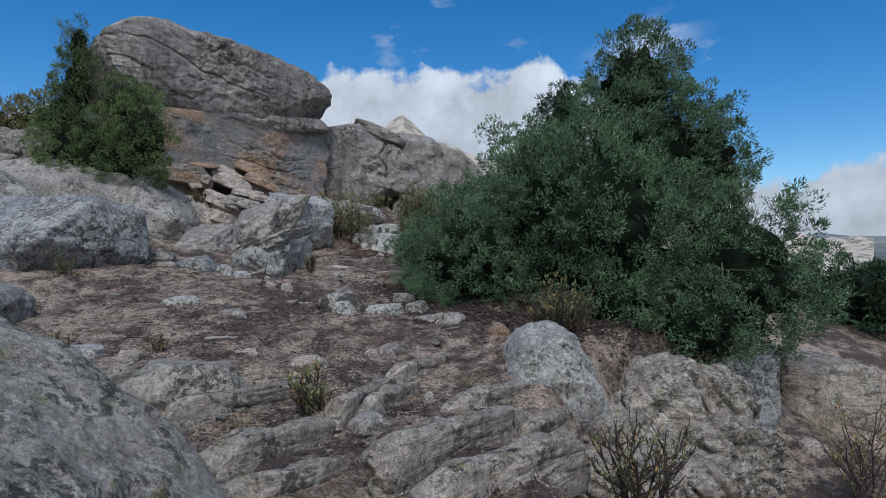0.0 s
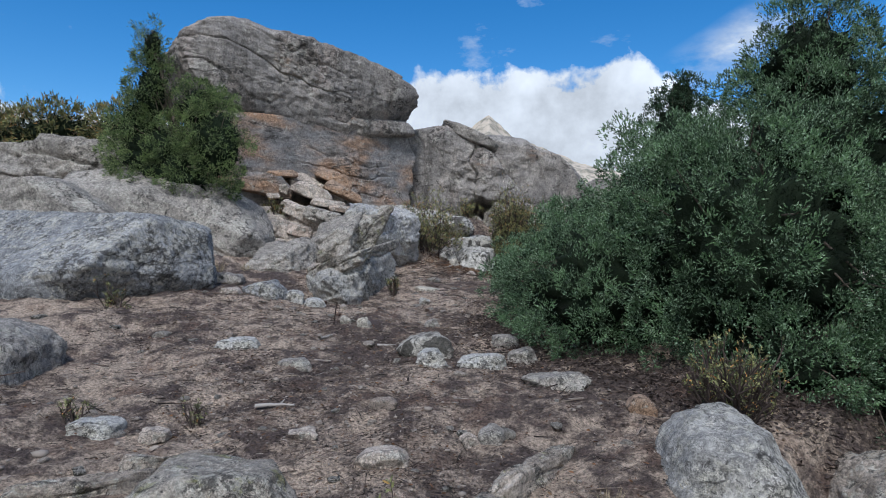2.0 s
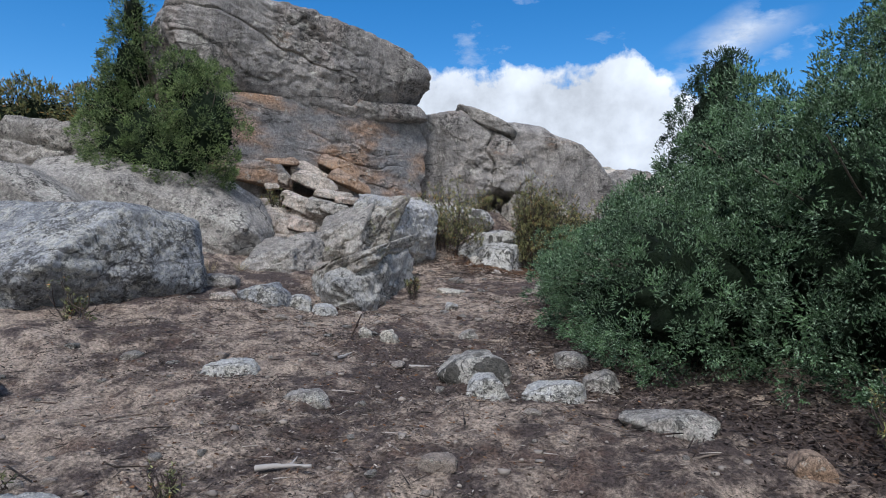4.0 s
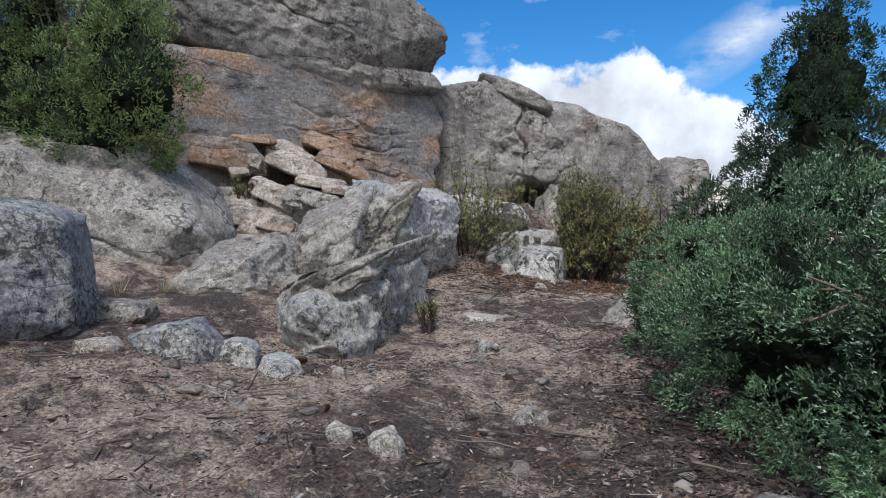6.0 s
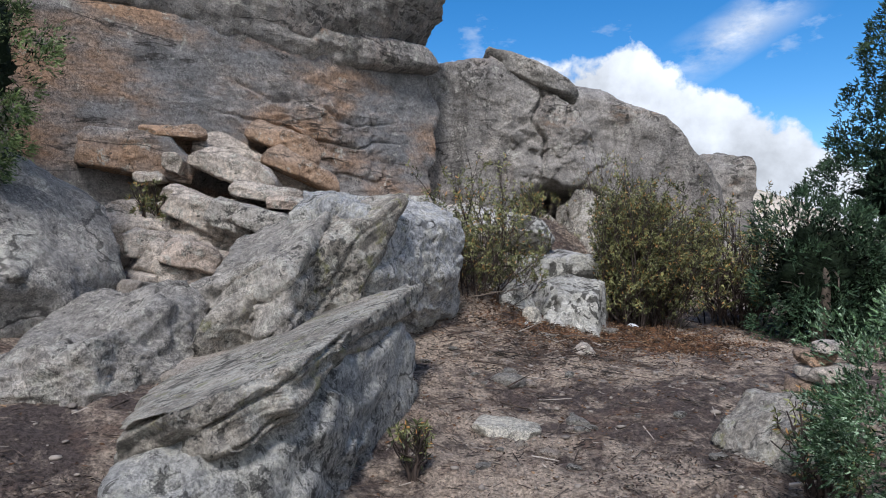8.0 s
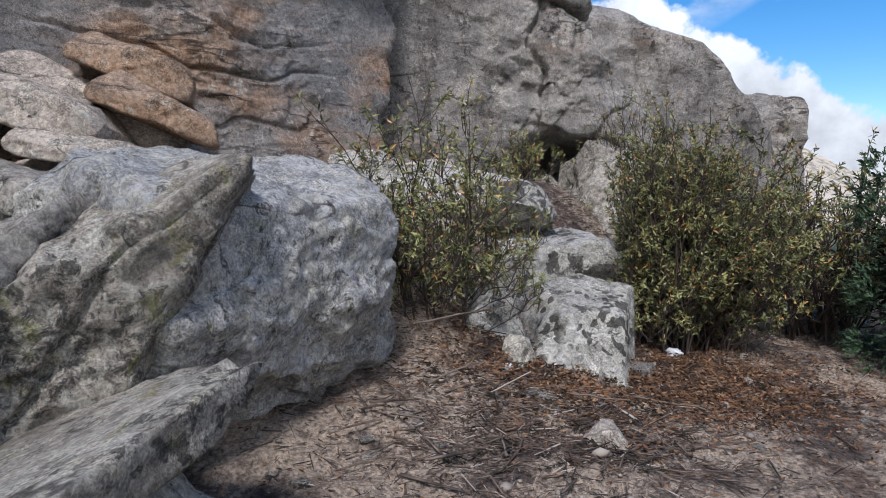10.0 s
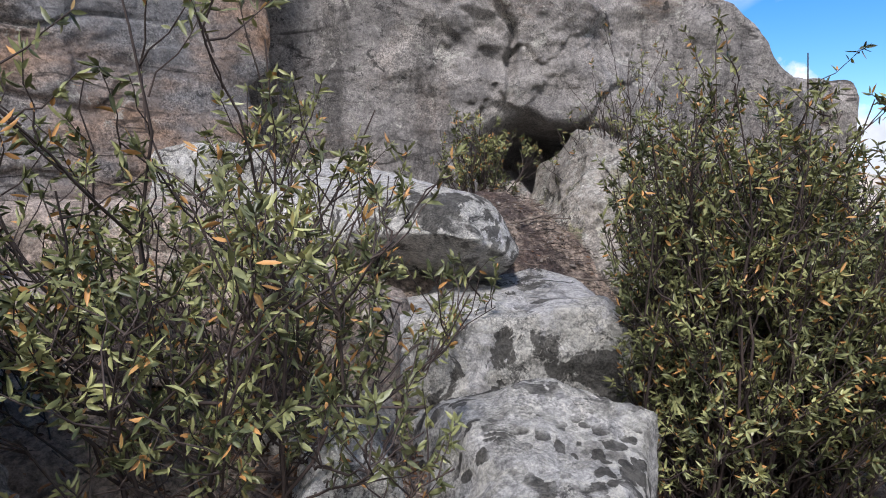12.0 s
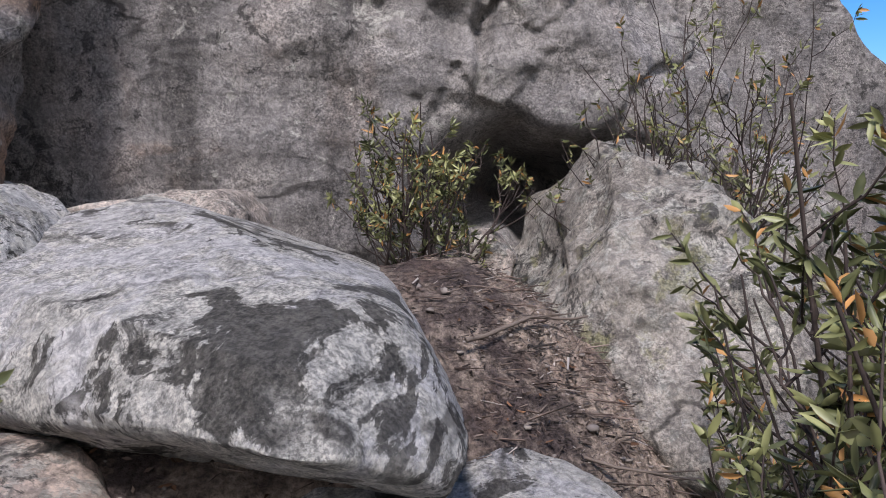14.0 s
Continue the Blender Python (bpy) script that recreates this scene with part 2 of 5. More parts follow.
def ground_material():
    n = Nodes("dry_soil", 0.97)
    patch = n.math("ADD", n.math("MULTIPLY", n.noise(0.55, 6, 0.62), 0.5), n.math("MULTIPLY", n.noise(1.9, 6, 0.65, None, 0.5), 0.5))
    fine = n.noise(7, 9, 0.72)
    col = n.mix(n.span(n.math("ADD", patch, n.math("MULTIPLY", fine, 0.5)), 0.68, 0.83), (0.105, 0.082, 0.075), (0.50, 0.405, 0.325))
    col = n.mix(n.span(n.noise(2.4, 6, 0.7), 0.5, 0.68, 0, 0.6), col, (0.20, 0.13, 0.098))
    crumbs = n.noise(45, 6, 0.75)
    col = n.mix(0.75, col, n.mix(n.span(crumbs, 0.33, 0.66), (0.22, 0.2, 0.19), (1.7, 1.65, 1.6)), "MULTIPLY")
    # scrub and woods cover the land far off
    pos = n.t.nodes.new("ShaderNodeNewGeometry").outputs["Position"]
    d = n.t.nodes.new("ShaderNodeVectorMath")
    d.operation = "LENGTH"
    n.put(pos, d.inputs[0])
    far = n.span(d.outputs["Value"], 26, 60)
    woods = n.mix(n.span(n.noise(0.012, 8, 0.65), 0.42, 0.58), (0.045, 0.062, 0.03), (0.17, 0.145, 0.085))
    woods = n.mix(n.span(n.noise(0.15, 6, 0.7), 0.4, 0.62), woods, (0.04, 0.055, 0.028))
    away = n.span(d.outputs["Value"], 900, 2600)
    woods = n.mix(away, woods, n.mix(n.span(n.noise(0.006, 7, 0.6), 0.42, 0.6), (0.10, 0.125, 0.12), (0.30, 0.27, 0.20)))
    # distance haze painted into the ground colour
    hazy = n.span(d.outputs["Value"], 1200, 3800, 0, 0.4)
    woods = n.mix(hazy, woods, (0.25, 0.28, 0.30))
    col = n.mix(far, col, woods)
    rel = n.bump(n.noise(9, 9, 0.75), 0.9, 0.07)
    n.bump(crumbs, 0.9, 0.03, rel)
    return n.done(col)


def plain(name, a, b, scale=8.0, roughness=0.8, isl=0.35, bump=0.3):
    """Two tones in a noise, varied from piece to piece."""
    n = Nodes(name, roughness)
    col = n.mix(n.noise(scale, 6, 0.7), a, b)
    k = n.island()
    col = n.mix(isl, col, n.mix(k, (0.35, 0.35, 0.35), (1.7, 1.7, 1.6)), "MULTIPLY")
    n.bump(n.noise(scale * 5, 5, 0.7), bump, 0.01)
    return n.done(col)


def leaves(name, dark, light, tip, tip_share=0.12, roughness=0.55):
    n = Nodes(name, roughness)
    k = n.island()
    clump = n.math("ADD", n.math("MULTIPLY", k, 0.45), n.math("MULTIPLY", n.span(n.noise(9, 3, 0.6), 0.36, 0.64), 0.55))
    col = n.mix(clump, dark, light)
    # broad noise: on crowns it paints in shaded gaps and lit clumps
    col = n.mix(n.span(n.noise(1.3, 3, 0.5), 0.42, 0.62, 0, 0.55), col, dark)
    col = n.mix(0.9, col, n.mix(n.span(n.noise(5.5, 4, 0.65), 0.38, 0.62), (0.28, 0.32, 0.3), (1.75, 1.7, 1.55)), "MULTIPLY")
    pick = n.math("FRACT", n.math("MULTIPLY", k, 37.7))
    col = n.mix(n.span(pick, 1 - tip_share - 0.02, 1 - tip_share + 0.02), col, tip)
    n.bsdf.inputs["Specular IOR Level"].default_value = 0.3
    return n.done(col)


G_GREY = granite("granite_grey", (0.47, 0.43, 0.385), (0.29, 0.272, 0.253), lichen=0.4, dark=0.38)
G_CLIFF = granite("granite_cliff", (0.42, 0.385, 0.35), (0.26, 0.245, 0.235), lichen=0.25, dark=0.45, rust=0.12, size=0.6, streaks=0.75, seams=(0.8, (0.7, 0.7, 2.2), (0, 14, 0)))
G_RUST = granite("granite_rusty", (0.36, 0.325, 0.30), (0.235, 0.235, 0.24), lichen=0.12, dark=0.25, rust=1.0, size=0.6, streaks=0.4, strata=((0.5, 0.5, 1.5), (0, 10, 0)), seams=(1.2, (0.5, 0.5, 2.4), (0, 10, 0)))
G_BLUE = granite("granite_bluish", (0.42, 0.425, 0.43), (0.25, 0.26, 0.275), lichen=0.55, dark=0.6)
G_LICHEN = granite("granite_lichen", (0.64, 0.63, 0.60), (0.47, 0.465, 0.45), lichen=0.65, dark=0.42, spots=(30, 0.44, (1, 1, 1), 2.0, 0.5, True))
G_MOSS = granite("granite_mossy", (0.50, 0.455, 0.395), (0.31, 0.28, 0.245), lichen=0.55, dark=0.55, moss=0.45)
G_STRATA = granite("granite_ledge", (0.57, 0.495, 0.42), (0.33, 0.287, 0.247), lichen=0.45, dark=0.55, moss=0.3, strata=((0.8, 0.8, 7), (25, 20, 0)))
G_PALE = granite("granite_pale", (0.62, 0.54, 0.465), (0.46, 0.40, 0.35), lichen=0.3, dark=0.12)
G_WHITE = granite("quartz_white", (0.68, 0.64, 0.56), (0.52, 0.48, 0.41), lichen=0.3, dark=0.05)
G_ORANGE = granite("granite_orange", (0.47, 0.34, 0.25), (0.32, 0.235, 0.18), lichen=0.15, dark=0.15, rust=0.8)
G_FIRE = granite("granite_blackened", (0.60, 0.585, 0.565), (0.47, 0.46, 0.45), lichen=0.75, dark=0.2, size=0.45, spots=(3.4, 0.545, (1, 1, 1), 1.6, 0.15, False))
G_SPOT = granite("granite_spotted", (0.60, 0.58, 0.54), (0.42, 0.41, 0.39), lichen=0.75, dark=0.3, spots=(18, 0.66, (1, 1, 0.45), 3.0, 0.25, True))
G_PINK = granite("granite_pinkish", (0.60, 0.49, 0.41), (0.42, 0.35, 0.30), lichen=0.3, dark=0.25, rust=0.3)
SOIL = ground_material()
BARK = plain("bark", (0.10, 0.075, 0.06), (0.22, 0.18, 0.15), 14, 0.9)
TWIG = leaves("dry_twigs", (0.05, 0.034, 0.03), (0.20, 0.155, 0.135), (0.44, 0.38, 0.33), 0.09, 0.9)
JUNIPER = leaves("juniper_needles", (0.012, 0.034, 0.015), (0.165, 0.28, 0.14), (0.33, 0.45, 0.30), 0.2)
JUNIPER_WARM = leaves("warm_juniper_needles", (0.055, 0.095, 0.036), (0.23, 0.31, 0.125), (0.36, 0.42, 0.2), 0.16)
# near-black: the shade deep inside the crowns is put into this colour
SHADE_LEAF = plain("inner_shade", (0.004, 0.009, 0.004), (0.011, 0.02, 0.009), 9, 0.95, 0.5, 1.0)
G_RING = granite("granite_ringed", (0.50, 0.47, 0.42), (0.36, 0.34, 0.31), lichen=0.5, dark=0.3, spots=(3.0, 0.47, (1, 1, 1), 0.8, 0.3, False))
G_BLOCK = granite("granite_block", (0.56, 0.55, 0.545), (0.37, 0.375, 0.385), lichen=0.6, dark=0.36, moss=0.2)
G_SLAB = granite("granite_slab", (0.53, 0.51, 0.475), (0.34, 0.335, 0.325), lichen=0.6, dark=0.55)
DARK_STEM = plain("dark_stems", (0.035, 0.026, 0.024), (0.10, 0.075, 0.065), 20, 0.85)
PINE = leaves("dark_needles", (0.02, 0.048, 0.028), (0.075, 0.13, 0.07), (0.12, 0.18, 0.1), 0.08)
CISTUS = leaves("rockrose_leaves", (0.085, 0.095, 0.042), (0.32, 0.325, 0.15), (0.50, 0.26, 0.09), 0.08, 0.40)
LITTER = leaves("fallen_leaves", (0.08, 0.04, 0.025), (0.20, 0.105, 0.057), (0.30, 0.19, 0.11), 0.14, 0.8)


# ---- mesh helpers ----
def mesh_object(name, verts, faces, mat, parent=None, label="", flat=False):
    me = bpy.data.meshes.new(name)
    verts = np.asarray(verts, np.float32)
    faces = np.asarray(faces, np.int32)
    k = faces.shape[1]
    me.vertices.add(len(verts))
    me.vertices.foreach_set("co", verts.ravel())
    me.loops.add(faces.size)
    me.loops.foreach_set("vertex_index", faces.ravel())
    me.polygons.add(len(faces))
    me.polygons.foreach_set("loop_start", np.arange(0, faces.size, k, dtype=np.int32))
    me.polygons.foreach_set("loop_total", np.full(len(faces), k, np.int32))
    me.update(calc_edges=True)
    if not flat:
        me.polygons.foreach_set("use_smooth", np.ones(len(faces), bool))
    me.materials.append(mat)
    ob = new(name, me)
    if parent is not None:
        ob.parent = parent
    if label:
        ob["label"] = label
    return ob


ICO = {}


def ico(sub):
    if sub not in ICO:
        bm = bmesh.new()
        bmesh.ops.create_icosphere(bm, subdivisions=sub, radius=1)
        v = np.array([p.co[:] for p in bm.verts])
        f = np.array([[q.index for q in p.verts] for p in bm.faces])
        bm.free()
        ICO[sub] = (v, f)
    return ICO[sub]


def boulder(yaw, edges, front, back, planes=(), sharp=10, sub=5, seed=0, rough=0.05, strata=None, fine=0.012, lean=0.0, chips=16, hollows=(), crag=0.02):
    """A weathered block: flat cuts round a centre, softened where they meet, then pitted. edges: (angle, distance) of the
    cuts seen from its face; front, back: its depth; planes: further cuts (x, y, z, distance), in the block's own axes;
    strata: (x, y, z, spacing, depth) of its layers. Returns points about the centre, and faces."""
    cuts = [(math.cos(radians(a)), lean * -max(0, math.sin(radians(a))), math.sin(radians(a)), d) for a, d in edges]
    if front is not None:
        cuts += [(0, -1, 0, front), (0, 1, 0, back)]
    cuts += list(planes)
    cuts = np.array(cuts, float)
    size = np.linalg.norm(cuts[:, :3], axis=1)
    nrm, dist = cuts[:, :3] / size[:, None], cuts[:, 3]
    v, f = ico(sub)

    def radius(u):
        q = np.maximum(u @ nrm.T, 1e-6) / dist
        return np.power(np.power(q, sharp).sum(1), -1 / sharp)

    reach = [radius(np.array([s]))[0] for s in ((1., 0, 0), (-1., 0, 0), (0, 1., 0), (0, -1., 0), (0, 0, 1.), (0, 0, -1.))]
    ext = np.array([(reach[0] + reach[1]) / 2, (reach[2] + reach[3]) / 2, (reach[4] + reach[5]) / 2])
    u = v * ext
    u /= np.linalg.norm(u, axis=1)[:, None]
    p = u * radius(u)[:, None]
    # flakes broken off its outside
    rng = np.random.default_rng(seed + 900)
    for n in unit(rng.normal(size=(chips, 3))):
        far = p @ n
        limit = far.max() * rng.uniform(0.80, 0.97)
        over = np.maximum(far - limit, 0)
        p = p - over[:, None] * n * 0.93
    span = float(ext.mean())
    off = seed * 7.31
    dents = fbm(p / span * 1.3 + off, 3, seed) * rough * span
    dents += -np.abs(fbm(p / span * 2.6 + off + 40, 4, seed + 9)) * rough * 0.8 * span
    dents += fbm(p * 6 + off, 4, seed + 5, 0.6) * fine
    dents -= crag * np.abs(fbm(p * np.array([1.3, 1.3, 2.0]) + off + 70, 4, seed + 21, 0.6)) * 1.6
    if strata:
        g = Vector(strata[:3]).normalized()
        h = p @ np.array(g[:]) / strata[3] + 0.55 * fbm(p * 0.9 + off, 3, seed + 3)
        saw = h - np.floor(h)
        fade = smooth(-0.35, 0.25, fbm(p * 0.8 + off + 9, 2, seed + 7))
        dents -= strata[4] * fade * np.exp(-((saw - 0.5) / 0.055) ** 2)
        dents += strata[4] * 0.35 * (saw - 0.5)
    p = p + u * dents[:, None]
    for hx, hz, rx, rz, deep in hollows:
        sway = 0.11 * fbm(p * 2.2 + off, 3, seed + 13)
        inside = np.exp(-(((p[:, 0] - hx + sway) / rx) ** 2 + ((p[:, 2] - hz + sway) / rz) ** 2) ** 2) * (p[:, 1] < 0)
        p[:, 1] += deep * inside
    a = radians(yaw)
    turn = np.array([[math.cos(a), -math.sin(a), 0], [math.sin(a), math.cos(a), 0], [0, 0, 1]])
    return p @ turn.T, f


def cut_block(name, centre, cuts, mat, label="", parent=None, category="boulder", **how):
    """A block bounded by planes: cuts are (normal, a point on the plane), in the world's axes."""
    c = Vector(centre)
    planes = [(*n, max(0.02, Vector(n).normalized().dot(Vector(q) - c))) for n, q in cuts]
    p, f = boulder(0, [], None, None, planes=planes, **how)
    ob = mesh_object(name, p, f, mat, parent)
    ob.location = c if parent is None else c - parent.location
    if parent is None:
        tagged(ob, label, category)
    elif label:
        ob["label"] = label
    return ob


def rock(name, place, yaw, edges, front, back, mat, label="", parent=None, category="boulder", **how):
    p, f = boulder(yaw, edges, front, back, **how)
    ob = mesh_object(name, p, f, mat, parent)
    ob.location = place
    if parent is None:
        tagged(ob, label, category)
    elif label:
        ob["label"] = label
    return ob


def thing(name, place, label, category, group=""):
    return tagged_at(new(name), place, label, category, group)


def tagged_at(ob, place, label, category, group=""):
    ob.location = place
    return tagged(ob, label, category, group)


class Soup:
    """Collects triangles or quads of many small pieces for one mesh."""

    def __init__(self):
        self.v, self.f, self.n = [], [], 0

    def add(self, v, f):
        self.v.append(v)
        self.f.append(f + self.n)
        self.n += len(v)

    def arrays(self):
        return np.concatenate(self.v), np.concatenate(self.f)


def tube(soup, points, radii, sides=5):
    """A tapering quad tube along points."""
    pts = np.asarray(points, float)
    d = np.gradient(pts, axis=0)
    d /= np.linalg.norm(d, axis=1)[:, None] + 1e-9
    ref = np.array([0.31, 0.17, 0.93]) if abs(d[0][2]) < 0.8 else np.array([0.95, 0.2, 0.1])
    a = np.cross(d, ref)
    a /= np.linalg.norm(a, axis=1)[:, None]
    b = np.cross(d, a)
    ang = np.arange(sides) * 2 * np.pi / sides
    ring = np.cos(ang)[None, :, None] * a[:, None] + np.sin(ang)[None, :, None] * b[:, None]
    v = pts[:, None] + ring * np.asarray(radii)[:, None, None]
    k = len(pts)
    i, j = np.meshgrid(np.arange(k - 1), np.arange(sides), indexing="ij")
    j2 = (j + 1) % sides
    f = np.stack([i * sides + j, i * sides + j2, (i + 1) * sides + j2, (i + 1) * sides + j], -1).reshape(-1, 4)
    soup.add(v.reshape(-1, 3), f)


def bases(dirs, rng):
    """Two axes across each direction, turned at random."""
    r = rng.normal(size=dirs.shape)
    a = np.cross(dirs, r)
    a /= np.linalg.norm(a, axis=1)[:, None] + 1e-9
    return a, np.cross(dirs, a)


def unit(v):
    return v / (np.linalg.norm(v, axis=1)[:, None] + 1e-9)


def fronds(points, dirs, rng, count, reach, length, width):
    """Feathery sprays: narrow blades set along both sides of a bending axis at each point (one pointed blade each)."""
    n = len(points)
    a, b = bases(dirs, rng)
    ax = np.broadcast_to(np.asarray(reach, float).reshape(-1, 1, 1), (n, 1, 1)) * rng.uniform(0.6, 1.25, (n, 1, 1))
    s = (np.arange(count) + 0.5)[None, :, None] / count
    turn = (np.arange(count) * 2.4)[None, :, None] + rng.uniform(0, 6, (n, 1, 1))
    d3, a3, b3 = dirs[:, None], a[:, None], b[:, None]
    root = points[:, None] + d3 * ax * s + b3 * ax * 0.25 * s * s
    way = d3 * (1.0 + 0.5 * s) + (a3 * np.cos(turn) + b3 * np.sin(turn)) * (0.85 - 0.55 * s) + rng.normal(size=(n, count, 3)) * 0.16
    way = unit(way.reshape(-1, 3))
    root = root.reshape(-1, 3)
    ln = length * rng.uniform(0.6, 1.3, (len(root), 1))
    e, g = bases(way, rng)
    w = width * rng.uniform(0.7, 1.3, (len(root), 1))
    v = np.stack([root + e * w, root + way * ln + g * ln * 0.12, root - e * w], 1)
    base = np.arange(len(root))[:, None] * 3
    return v.reshape(-1, 3), base + np.array([0, 1, 2])


def blades(points, dirs, rng, length, width, simple=False):
    """Single leaves, lance-shaped and folded along the midrib (two quads each)."""
    n = len(points)
    a, b = bases(dirs, rng)
    ln = length * rng.uniform(0.6, 1.25, (n, 1))
    w = width * rng.uniform(0.75, 1.25, (n, 1))
    sag = b * ln * rng.uniform(-0.25, 0.25, (n, 1))
    root, tip = points, points + dirs * ln + sag
    if not simple:
        lo, hi = points + dirs * ln * 0.3 - sag * 0.2, points + dirs * ln * 0.66 + sag * 0.2
        rise = b * w * 0.4
        v = np.stack([root, lo + a * w * 0.9 + rise, hi + a * w * 0.85 + rise, tip, hi - a * w * 0.85 + rise, lo - a * w * 0.9 + rise], 1)
        base = np.arange(n)[:, None] * 6
        return v.reshape(-1, 3), np.concatenate([base + np.array([0, 1, 2, 3]), base + np.array([0, 3, 4, 5])], 1).reshape(-1, 4)
    midp = points + dirs * ln * 0.45 - sag * 0.2
    v = np.stack([root, midp + a * w + b * w * 0.4, tip, midp - a * w + b * w * 0.4], 1)
    base = np.arange(n)[:, None] * 4
    return v.reshape(-1, 3), base + np.array([0, 1, 2, 3])


# ---- the lie of the land ----
def land(x, y):
    """Height of the ground at arrays x, y."""
    x, y = np.asarray(x, float), np.asarray(y, float)
    z = np.interp(y, [-60, -8, 0, 5.5, 9.3, 11.6, 13, 15, 18, 26, 60], [-16, -1.1, -0.1, 0.56, 1.03, 1.15, 1.28, 1.36, 1.4, 1.7, 0.0])
    z = z + 0.085 * np.clip(-1.9 - x, 0, 9)
    for mx, my, r, h in MOUNDS:
        z = z + h * np.exp(-(((x - mx) ** 2 + (y - my) ** 2) / r ** 2))
    edge = np.interp(y, [0, 3, 5, 6.3, 7.5, 9, 14], [0.5, 0.45, 0.6, 1.25, 2.6, 3.4, 5])
    ledge = (0.62 * smooth(0.0, 0.7, x - edge) + 0.7 * smooth(0.7, 1.5, x - edge)) * smooth(14, 8, y)
    z = z - ledge - 0.27 * np.clip(x - 4.2, 0, 14)
    r = np.hypot(x, y - 8)
    side = smooth(-0.4, 0.5, x / (r + 1e-6))
    fall = smooth(14, 140, r) * (6 + 62 * side) + smooth(100, 900, r) * 40 * side
    return z - fall


MOUNDS = [(-6.5, 17.5, 3.0, 1.15), (-3.4, 16.9, 1.5, 0.7), (-9, 13, 3, 0.7), (-5.2, 11.8, 1.6, 0.12), (-1.7, 18.8, 1.05, 1.1), (-3.0, 18.6, 1.2, 0.5), (3.2, 8.6, 1.4, 0.35), (1.0, 7.6, 1.2, 0.1), (1.3, 4.85, 0.8, -0.42)]


def far_hills(x, y):
    r = np.hypot(x, y)
    p = np.stack([x / 700, y / 700, 0 * x], 1)
    up = smooth(700, 3200, r) * (150 + 60 * fbm(p, 5, 31))
    q = np.stack([x / 120, y / 120, 0 * x], 1)
    return up + smooth(60, 300, r) * fbm(q, 4, 33) * 9


def ripples(x, y):
    near = smooth(40, 12, np.hypot(x + 1.5, y - 8.5))
    p = np.stack([x, y, 0 * x], 1)
    return near * (0.09 * fbm(p * 0.7, 3, 3) + 0.035 * fbm(p * 2.6, 3, 4) + 0.018 * fbm(p * 8, 3, 6, 0.6))


def surface(x, y):
    x, y = np.asarray(x, float), np.asarray(y, float)
    return land(x, y) + ripples(x, y)


def build_ground():
    def axis(mid, half, fine, far, count):
        inner = np.arange(-half, half + fine / 2, fine)
        t = np.linspace(0, 1, count)[1:]
        outer = half + (far - half) * (np.expm1(t * 6) / np.expm1(6))
        return mid + np.concatenate([-outer[::-1], inner, outer])

    xs, ys = axis(-1.5, 6.5, 0.062, 4500, 70), axis(8.5, 10.5, 0.062, 4500, 70)
    gx, gy = np.meshgrid(xs, ys)
    x, y = gx.ravel(), gy.ravel()
    z = surface(x, y) + far_hills(x, y)
    nx, ny = len(xs), len(ys)
    i, j = np.meshgrid(np.arange(ny - 1), np.arange(nx - 1), indexing="ij")
    f = np.stack([i * nx + j, i * nx + j + 1, (i + 1) * nx + j + 1, (i + 1) * nx + j], -1).reshape(-1, 4)
    ob = mesh_object("ground", np.stack([x, y, z], 1), f, SOIL)
    return tagged(ob, "dry brown soil with litter, sloping up between boulders", "ground", kind="structure")


ground = build_ground()


def ground_at(x, y):
    return float(surface(np.array([x]), np.array([y]))[0])


# ---- the outcrop at the top of the slope ----
def outcrop():
    cliff = thing("granite_outcrop", (-5.4, 16.8, 3.0), "huge grey granite outcrop, overhanging block on a rust-stained layered wall", "rock outcrop")

    def block(name, place, *args, **how):
        return rock(name, Vector(place) - cliff.location, *args, parent=cliff, **how)

    block("upper_block", (-6.04, 16.55, 6.24), 44, [(-102, 1.41), (-85, 1.33), (8, 3.45), (55, 1.92), (77, 0.99), (83, 0.89), (105, 1.36), (136, 2.21), (-173, 2.68), (-148, 2.35)], 0.75, 3.2, G_CLIFF,
          sharp=20, sub=7, seed=3, rough=0.035, crag=0.035, chips=10, planes=[(0.0, -0.62, 0.78, 1.05), (0.0, -0.97, -0.25, 0.85)], strata=(0.25, 0.0, 1, 0.62, 0.07), fine=0.025)
    block("ledge_band", (-4.9, 17.9, 5.14), 44, [(-82, 0.30), (14, 1.86), (50, 1.35), (92, 0.30), (150, 1.5), (-171, 2.2)], 0.86, 1.6, G_CLIFF, sharp=7, sub=6, chips=0, seed=5, rough=0.06, fine=0.02, planes=[(0, -0.75, -0.66, 0.72), (0, -0.8, 0.6, 0.78)])
    block("lower_wall", (-5.12, 17.51, 3.82), 44, [(-94, 1.67), (-12, 2.04), (92, 1.41), (178, 3.42)], 0.62, 3.0, G_RUST, sharp=24, sub=7, seed=8, rough=0.025, crag=0.04, chips=6,
          planes=[(0.1, -0.98, 0.08, 0.66)], strata=(0.1, -0.1, 1, 0.5, 0.05), fine=0.02)
    block("buttress", (-7.43, 15.69, 3.56), 44, [(-95, 1.56), (0, 1.67), (91, 1.27), (-180, 2.41)], 0.2, 3.0, G_CLIFF, sharp=12, sub=5, seed=9)
    return cliff


outcrop()
